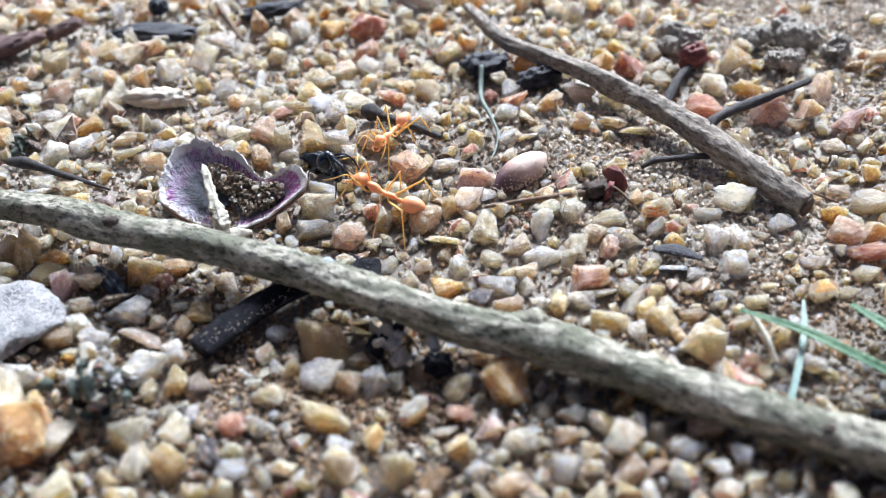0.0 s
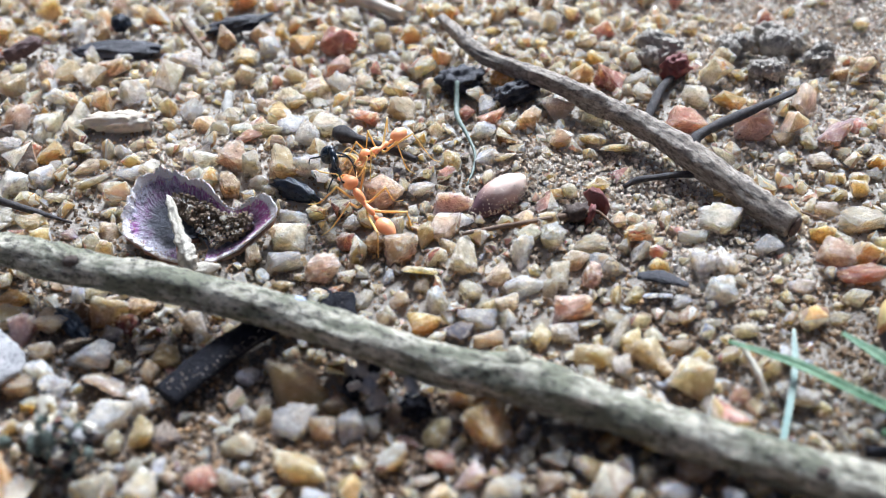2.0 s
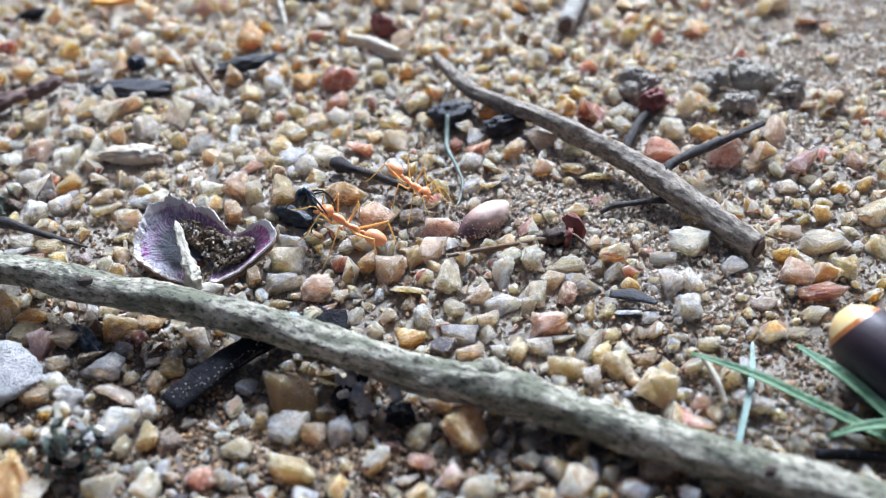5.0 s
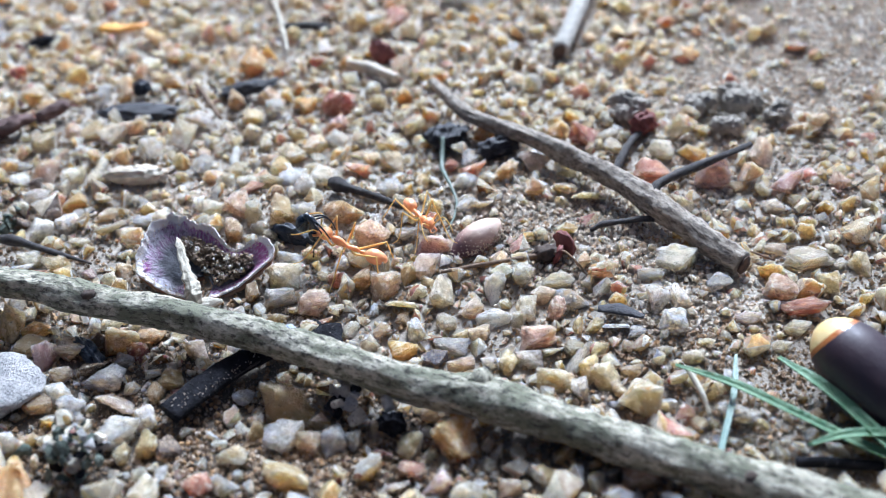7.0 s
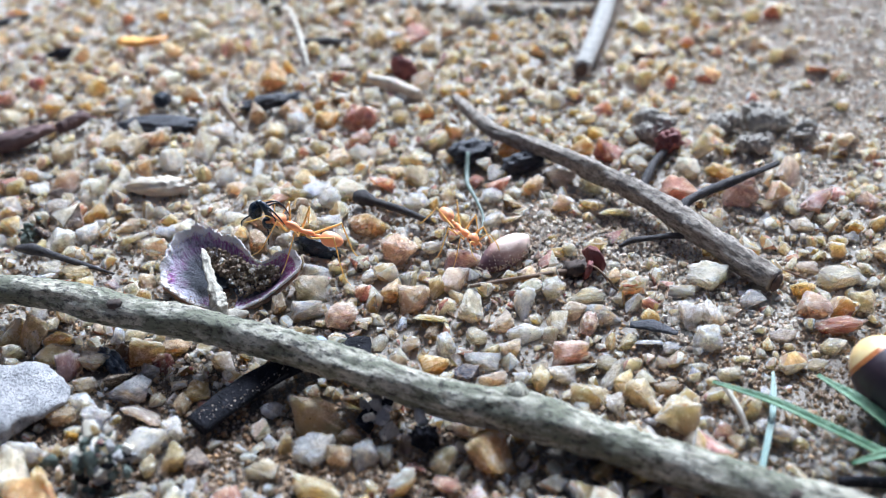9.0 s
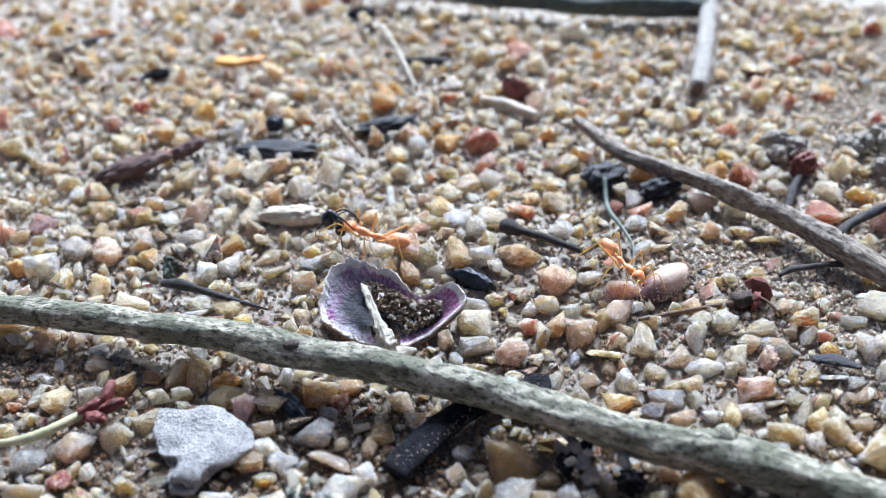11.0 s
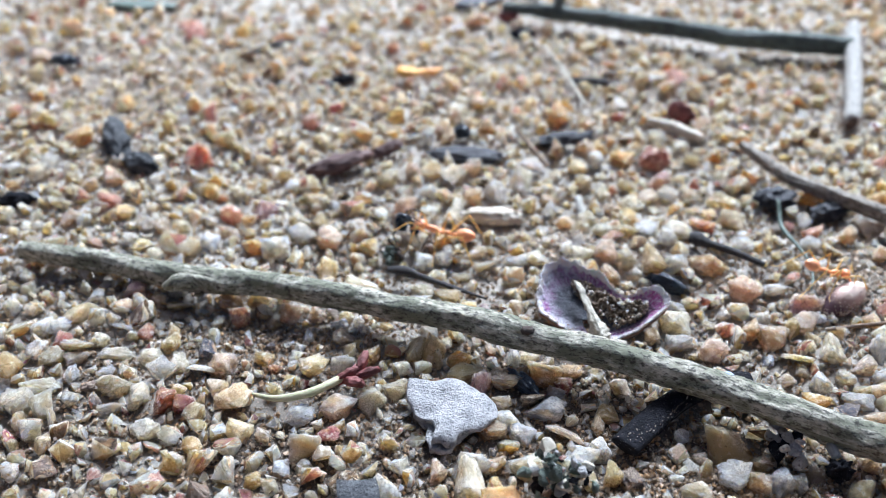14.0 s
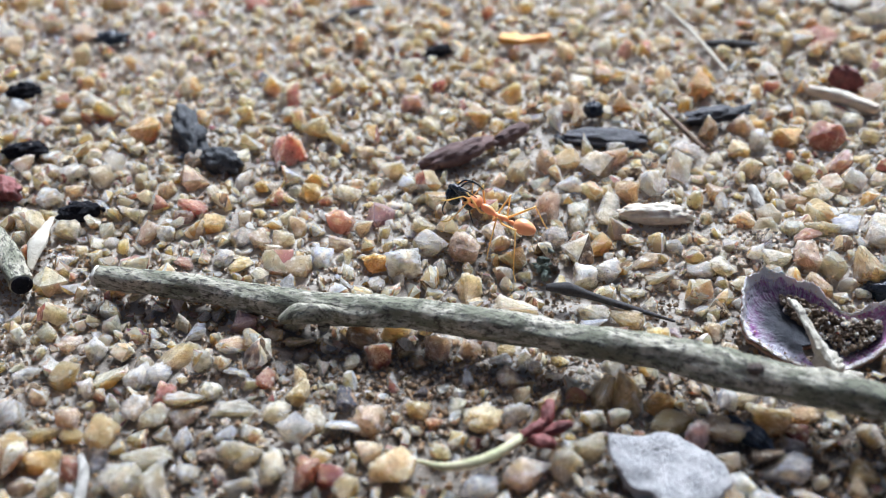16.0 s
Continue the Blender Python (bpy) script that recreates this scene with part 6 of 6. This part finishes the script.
def build_far_stones():
    """The stones farther off, one mesh with a material for each colour."""
    rng = np.random.default_rng(77)
    verts, faces, slots, mats = [], [], [], []
    for colour, rows in FAR_STONES.items():
        mats.append(STONE_FAR[colour])
        for x, y, z, d in rows:
            v, f = BANK[3][int(rng.integers(0, len(BANK[3])))]
            start = len(verts)
            verts.extend(tuple(q) for q in ((v @ turns(1, rng)[0].T) * d + (x, y, z)) * CM)
            faces.extend(tuple(int(i) + start for i in q) for q in f)
            slots.extend([len(mats) - 1] * len(f))
    me = bpy.data.meshes.new("scattered_stones")
    me.from_pydata(verts, [], faces)
    for m in mats:
        me.materials.append(m)
    me.polygons.foreach_set("material_index", slots)
    me.polygons.foreach_set("use_smooth", np.full(len(faces), True))
    me.set_sharp_from_angle(angle=radians(22))
    tagged(new("scattered_stones", me), "larger white, amber and red stones in the gravel", "gravel", kind="stuff")


build_far_stones()


# ---- gravel and sand ----
def sandy(x, y):
    """How bare of gravel the place is, 0 to 1."""
    bare = 0.95 * math.exp(-(((x - 2.2) / 1.2) ** 2 + ((y - 0.5) / 0.8) ** 2))
    bare += 0.85 * math.exp(-(((x - 0.9) / 0.7) ** 2 + ((y - 1.3) / 0.8) ** 2))
    bare += 1.0 * math.exp(-(((x - 7.4) / 3.0) ** 2 + ((y - 5.0) / 4.0) ** 2))
    bare += 0.95 * math.exp(-(((x + 1.4) / 1.3) ** 2 + ((y + 2.35) / 0.5) ** 2))
    bare += 0.8 * math.exp(-(((x + 7.0) / 1.4) ** 2 + ((y + 0.3) / 0.4) ** 2))
    bare += 0.75 * math.exp(-(((x - 2.9) / 1.0) ** 2 + ((y + 1.2) / 0.7) ** 2))
    bare += 0.6 * math.exp(-(((x + 3.6) / 0.7) ** 2 + ((y - 1.8) / 0.4) ** 2))
    bare += 0.7 * max(0, noise.noise((x * 0.35 + 5, y * 0.35, 1.7))) * min(1.0, max(0.25, y / 4))
    bare += 0.6 * math.exp(-(((x - 3.9) / 1.5) ** 2 + ((y - 3.9) / 1.4) ** 2))
    bare += 0.6 * math.exp(-(((x + 11.5) / 3.0) ** 2 + ((y - 6.0) / 1.6) ** 2))
    bare += 0.55 * min(1, max(0, (y - 5.0) / 4))
    return min(1.0, bare)


def scatter(count, lo, hi, taken, rng, area, spare, bare_power, sink, sparse=0.0):
    """Stones that do not run into one another; taken: cells of (x, y, r)."""
    x0, x1, y0, y1 = area
    out = []
    for _ in range(count):
        x, y = rng.uniform(x0, x1), rng.uniform(y0, y1)
        d = lo + (hi - lo) * rng.random() ** 2.0
        if rng.random() < sandy(x, y) * bare_power:
            continue
        if ((-5.2 < x < 5 and -2.8 < y < 2.6) or (-10.8 < x < -2 and -1.7 < y < 4.4)) and rng.random() < sparse:
            continue
        r = d * 0.42
        cx, cy = int(x * 2 // 1), int(y * 2 // 1)
        near = [q for i in (-1, 0, 1) for j in (-1, 0, 1) for q in taken.get((cx + i, cy + j), ())]
        if any((x - a) ** 2 + (y - b) ** 2 < (spare * (r + c)) ** 2 for a, b, c in near):
            continue
        top = min((h for a, b, c, h in LOW_CELLS.get((cx, cy), ()) if (x - a) ** 2 + (y - b) ** 2 < (c + r) ** 2), default=9)
        if d * 0.75 > top * 1.6:
            continue
        taken.setdefault((cx, cy), []).append((x, y, r))
        out.append((x, y, hill(x, y) + d * (sink + rng.uniform(-0.22, 0.16)), d))
    return np.array(out)


LOW_CELLS = {}
for a, b, c, h in LOW:
    for i in (-1, 0, 1):
        for j in (-1, 0, 1):
            LOW_CELLS.setdefault((int(a * 2 // 1) + i, int(b * 2 // 1) + j), []).append((a, b, c, h))


def build_gravel():
    rng = np.random.default_rng(42)
    taken = {}
    for x, y, r in KEEP_OFF + PLACED:
        taken.setdefault((int(x * 2 // 1), int(y * 2 // 1)), []).append((x, y, r))
    near, wide = (-12.5, 6.0, -4.6, 6.0), (-19, 10, -4.8, 15)
    big = scatter(17000, 0.22, 0.42, taken, rng, wide, 0.86, 1.0, 0.28, 0.55)
    mid = scatter(52000, 0.12, 0.26, taken, rng, wide, 0.82, 0.95, 0.24, 0.15)
    small = scatter(30000, 0.055, 0.13, taken, rng, wide, 0.8, 0.6, 0.18)
    close = (big[:, 0] > near[0]) & (big[:, 0] < near[1]) & (big[:, 1] > near[2]) & (big[:, 1] < near[3])
    joined_stones("coarse_gravel", big[close, :3], big[close, 3], 3, M_GRAVEL, rng, "coarse cream, amber and rose quartz gravel")
    joined_stones("coarse_gravel", big[~close, :3], big[~close, 3], 2, M_GRAVEL, rng, "coarse cream, amber and rose quartz gravel")
    joined_stones("gravel", mid[:, :3], mid[:, 3], 2, M_GRAVEL, rng, "small mixed quartz gravel")
    joined_stones("fine_gravel", small[:, :3], small[:, 3], 1, M_GRAVEL, rng, "fine quartz gravel")
    n = 260000
    xy = np.stack([rng.uniform(-14.0, 9.0, n), -3.6 + 12.0 * rng.random(n) ** 1.5], -1)
    bare = np.array([sandy(x, y) for x, y in xy])
    keep = rng.random(n) < 0.26 + 0.9 * bare
    xy, bare = xy[keep], bare[keep]
    n = len(xy)
    z = np.array([hill(x, y) for x, y in xy])
    d = 0.024 + 0.065 * rng.random(n) ** 2.0
    # Nearer grains and those among gravel take the brown shade colours.
    in_shade = np.array([y + 1.3 * noise.noise((x * 0.5, y * 0.5, 4.4)) < 0.35 - 0.35 * max(0.0, x) for x, y in xy]) | (bare < 0.22)
    at = np.c_[xy, z + d * 0.3]
    joined_stones("sand_grains", at[~in_shade], d[~in_shade], 0, M_GRAIN, rng, "loose pale grains of coarse sand")
    joined_stones("damp_sand_grains", at[in_shade], d[in_shade], 0, M_GRAIN_SHADE, rng, "loose coarse sand grains, browned to stand for shade")


build_gravel()

# ---- ants ----
def limb_mesh(pts, radii, name, mat):
    me = mesh_of(tube(pts, radii, 8, 0.03, round_end=False), name, mat)
    return me


def build_ant(label, colours, size):
    """An ant about 0.85 cm long, head towards +x, the middle of its thorax at the origin."""
    body, tail, legs = colours
    t = thing("weaver_ant", (0, 0, 0), label, "ant")
    s = size

    def sc(p):
        return tuple(c * s for c in p)

    def pear(v):
        w = 1 - 0.38 * v.x * 0.9
        return v.x, v.y * w, v.z * (1 - 0.25 * v.x)

    head = part("head", blob(sc((0.335, 0, 0.02)), sc((0.095, 0.083, 0.068)), (0, 22, 0), 3, 0.02, 2, shape=pear), body, t)
    for y in (-1, 1):
        part("eye", blob(sc((0.335, 0.066 * y, 0.045)), sc((0.024, 0.014, 0.022)), (0, 0, 0), 2), M_EYE, head, "round black eye")
        part("mandible", tube([sc((0.40, 0.035 * y, -0.015)), sc((0.445, 0.045 * y, -0.035)), sc((0.475, 0.008 * y, -0.05))], [0.018 * s, 0.015 * s, 0.004 * s], 8, 0.01), body, head)
        part("antenna", tube([sc((0.395, 0.03 * y, 0.03)), sc((0.44, 0.12 * y, 0.12)), sc((0.47, 0.17 * y, 0.13)), sc((0.58, 0.20 * y, 0.04)), sc((0.66, 0.19 * y, -0.02))],
                             [0.008 * s, 0.008 * s, 0.007 * s, 0.008 * s, 0.006 * s], 7, 0.03), legs, head)
    thorax = part("thorax", blob(sc((0.155, 0, 0.0)), sc((0.095, 0.048, 0.052)), (0, -10, 0), 3), body, t)
    part("waist", tube([sc((0.12, 0, -0.008)), sc((0.03, 0, -0.02)), sc((-0.06, 0, -0.008)), sc((-0.11, 0, -0.02))], [0.036 * s, 0.026 * s, 0.036 * s, 0.018 * s], 12, 0.015), body, t)
    part("petiole", blob(sc((-0.155, 0, -0.018)), sc((0.045, 0.024, 0.03)), (0, 0, 0), 3), body, t)
    part("gaster", blob(sc((-0.315, 0, 0.005)), sc((0.135, 0.092, 0.088)), (0, 6, 0), 4, shape=lambda v: (v.x, v.y * (1 + 0.15 * v.x), v.z * (1 + 0.15 * v.x))), tail, t, "smooth oval gaster")
    moving = []
    spec = ((0.17, 42, 0.36, 0.30), (0.06, 100, 0.34, 0.34), (-0.03, 148, 0.58, 0.36))
    for y in (-1, 1):
        for x0, out, reach, drop in spec:
            a = radians(out) * y
            d = Vector((math.cos(a), math.sin(a), 0))
            knee_up = 0.15
            pts = [Vector((0, 0, 0)), d * 0.05 + Vector((0, 0, -0.02)), d * reach * 0.55 + Vector((0, 0, knee_up)), d * reach * 0.62 + Vector((0, 0, knee_up - 0.01)),
                   d * reach + Vector((0, 0, -drop * 0.62)), d * (reach + 0.12) + Vector((0, 0, -drop * 0.80))]
            ob = new("leg", limb_mesh([tuple(p * s) for p in pts], [0.015 * s, 0.014 * s, 0.011 * s, 0.009 * s, 0.007 * s, 0.004 * s], "leg", legs))
            ob.parent = t
            ob.location = Vector((x0, 0.03 * y, -0.02)) * s * CM
            moving.append((ob, y, out))
    return t, moving


ORANGE = (M_ANT, M_ANT_GASTER, M_ANT_LEG)
CARRIER, CARRIER_LEGS = build_ant("orange weaver ant carrying a black ant over gravel", ORANGE, 1.03)
SCOUT, SCOUT_LEGS = build_ant("orange weaver ant walking over gravel", ORANGE, 0.88)


def build_prey():
    """A small black ant, curled in the carrier's jaws; built in the carrier's space, its jaws at x 0.48."""
    t = thing("black_ant", (0, 0, 0), "limp curled black ant held in orange jaws", "ant")
    m = M_ANT_BLACK
    part("gaster", blob((0.625, 0.0, 0.03), (0.085, 0.088, 0.122), (0, 8, 0), 3), m, t, "glossy black oval gaster")
    part("petiole", blob((0.60, 0.0, 0.165), (0.045, 0.042, 0.035), (0, 0, 0), 3), m, t)
    part("thorax", tube([(0.595, 0, 0.17), (0.55, 0.02, 0.175), (0.49, 0.03, 0.13), (0.46, 0.02, 0.05), (0.46, 0.0, -0.02)], [0.02, 0.036, 0.046, 0.042, 0.02], 12, 0.015), m, t)
    head = part("head", blob((0.455, 0.0, -0.085), (0.068, 0.062, 0.08), (0, 25, 0), 3), m, t)
    for y in (-1, 1):
        part("antenna", tube([(0.44, 0.03 * y, -0.14), (0.40, 0.10 * y, -0.16), (0.36, 0.16 * y, -0.26)], [0.008, 0.008, 0.006], 7, 0.03), m, head)
        part("leg", tube([(0.53, 0.03 * y, 0.17), (0.44, 0.08 * y, 0.20), (0.33, 0.10 * y, 0.15), (0.24, 0.09 * y, 0.06)], [0.011, 0.011, 0.009, 0.006], 7, 0.03), m, t)
        part("leg", tube([(0.50, 0.03 * y, 0.14), (0.42, 0.11 * y, 0.16), (0.30, 0.13 * y, 0.10)], [0.011, 0.010, 0.006], 7, 0.03), m, t)
        part("leg", tube([(0.57, 0.03 * y, 0.16), (0.64, 0.13 * y, 0.06), (0.72, 0.16 * y, -0.05), (0.70, 0.18 * y, -0.12)], [0.011, 0.010, 0.008, 0.005], 7, 0.03), m, t)
    return t


PREY = build_prey()

# ---- moving things ----
# seconds, x, y, z (cm), heading, nose up (degrees)
CARRIER_ROWS = [
    (0.0, -1.13, 0.01, 0.30, 155, 13), (0.5, -1.14, 0.05, 0.30, 148, 10), (1.0, -1.11, 0.25, 0.30, 136, 20), (1.5, -1.09, 0.13, 0.30, 133, 12),
    (2.0, -1.06, 0.26, 0.30, 128, 23), (2.5, -1.09, 0.17, 0.30, 132, 12), (3.0, -1.16, 0.26, 0.30, 148, 18), (3.5, -1.18, 0.34, 0.32, 157, 17),
    (4.0, -1.17, 0.35, 0.32, 154, 18), (6.5, -1.17, 0.35, 0.32, 155, 18), (7.0, -1.12, 0.24, 0.34, 162, 20), (7.5, -1.14, 0.15, 0.40, 162, 14),
    (8.0, -1.37, 0.24, 0.50, 160, 17), (8.5, -1.60, 0.40, 0.55, 161, 14), (9.0, -1.96, 0.51, 0.60, 166, 17), (9.5, -2.09, 0.77, 0.60, 159, 15),
    (10.0, -2.41, 1.24, 0.60, 157, 11), (10.2, -2.58, 1.34, 0.55, 159, 6), (12.3, -3.89, 1.56, 0.35, 161, 11), (12.5, -4.11, 1.67, 0.35, 168, 15),
    (13.0, -4.36, 1.69, 0.35, 164, 10), (13.5, -4.54, 1.69, 0.35, 168, 5), (14.0, -4.88, 1.64, 0.35, 163, 1), (14.5, -5.14, 1.79, 0.35, 161, 3),
    (15.0, -5.52, 1.64, 0.35, 181, -3), (15.5, -5.73, 1.61, 0.38, 154, 1), (16.0, -6.09, 1.98, 0.42, 153, 14)]
SCOUT_ROWS = [
    (0.0, -1.09, 1.05, 0.40, -118, 3), (0.5, -1.05, 1.05, 0.40, -120, -2), (1.0, -1.03, 1.11, 0.40, -124, 2), (1.5, -0.85, 1.08, 0.40, -135, 1),
    (2.0, -0.89, 1.17, 0.42, -132, 3), (2.5, -1.04, 1.45, 0.50, -175, -3), (3.0, -1.37, 1.41, 0.50, -160, -20), (3.5, -1.39, 1.39, 0.48, -111, -6),
    (4.0, -0.94, 1.28, 0.42, -46, -14), (5.2, -0.45, 1.0, 0.38, -52, -6), (6.5, -0.13, 0.72, 0.35, -58, 0), (7.0, -0.31, 0.78, 0.35, -65, 6),
    (7.5, -0.22, 0.73, 0.35, -54, 0), (8.0, -0.15, 0.64, 0.35, -59, -1), (8.5, -0.21, 0.64, 0.35, -57, 6), (9.0, -0.16, 0.76, 0.38, -57, -6),
    (9.5, -0.16, 0.72, 0.38, -69, 2), (10.0, -0.16, 0.68, 0.40, -87, 6), (10.2, -0.16, 0.60, 0.42, -95, 3), (11.3, -0.12, 0.62, 0.44, -42, -14),
    (12.3, -0.08, 0.64, 0.45, 10, -26), (12.5, -0.11, 0.64, 0.45, 12, -27), (13.0, -0.10, 0.68, 0.45, 2, -19), (13.5, -0.08, 0.69, 0.45, -1, -18),
    (14.0, 0.14, 0.74, 0.45, 10, -24), (16.0, 0.3, 0.76, 0.45, 18, -24)]


def stand(row):
    _, x, y, z, turn, nose = row
    return pose(x * CM, y * CM, z * CM, 0, -nose, turn)


def droop(t):
    """The limp ant sags in the jaws as it is carried off."""
    down = 32.0 * min(1.0, max(0.0, (t - 12.5) / 2.5))
    ahead = 0.16 * max(0.0, 1 - t / 6.5)
    return Matrix.Translation(((0.46 + ahead) * CM, 0, 0)) @ pose(0, 0, 0, 0, down, 0) @ Matrix.Translation((-0.46 * CM, 0, 0))


def step_legs(legs, rows):
    """Alternating tripods: the legs swing with the way walked."""
    for k, (leg, side, out) in enumerate(legs):
        keys, phase, last = [], 0.0, rows[0]
        for row in rows:
            gap = row[0] - last[0]
            way = math.hypot(row[1] - last[1], row[2] - last[2])
            cuts = max(1, round(gap / 0.25)) if way > 0.1 else 1
            for c in range(1, cuts + 1):
                phase += way / cuts * 14.0 + 0.35 * gap / cuts
                t = last[0] + gap * c / cuts
                swing = 13.0 * math.sin(phase * 2.2 + (k % 2) * math.pi + side) * side
                lift = 7.0 * math.cos(phase * 2.2 + (k % 2) * math.pi + side)
                keys.append((t, Matrix.Translation(leg.location) @ pose(0, 0, 0, lift * side, 0, swing)))
            last = row
        done = {}
        for t, m in keys:
            done[round(t, 2)] = m
        walk(leg, sorted(done.items()))


def motions():
    walk(CARRIER, [(r[0], stand(r)) for r in CARRIER_ROWS])
    walk(SCOUT, [(r[0], stand(r)) for r in SCOUT_ROWS])
    walk(PREY, [(r[0], stand(r) @ droop(r[0])) for r in CARRIER_ROWS])
    step_legs(CARRIER_LEGS, CARRIER_ROWS)
    step_legs(SCOUT_LEGS, SCOUT_ROWS)


motions()
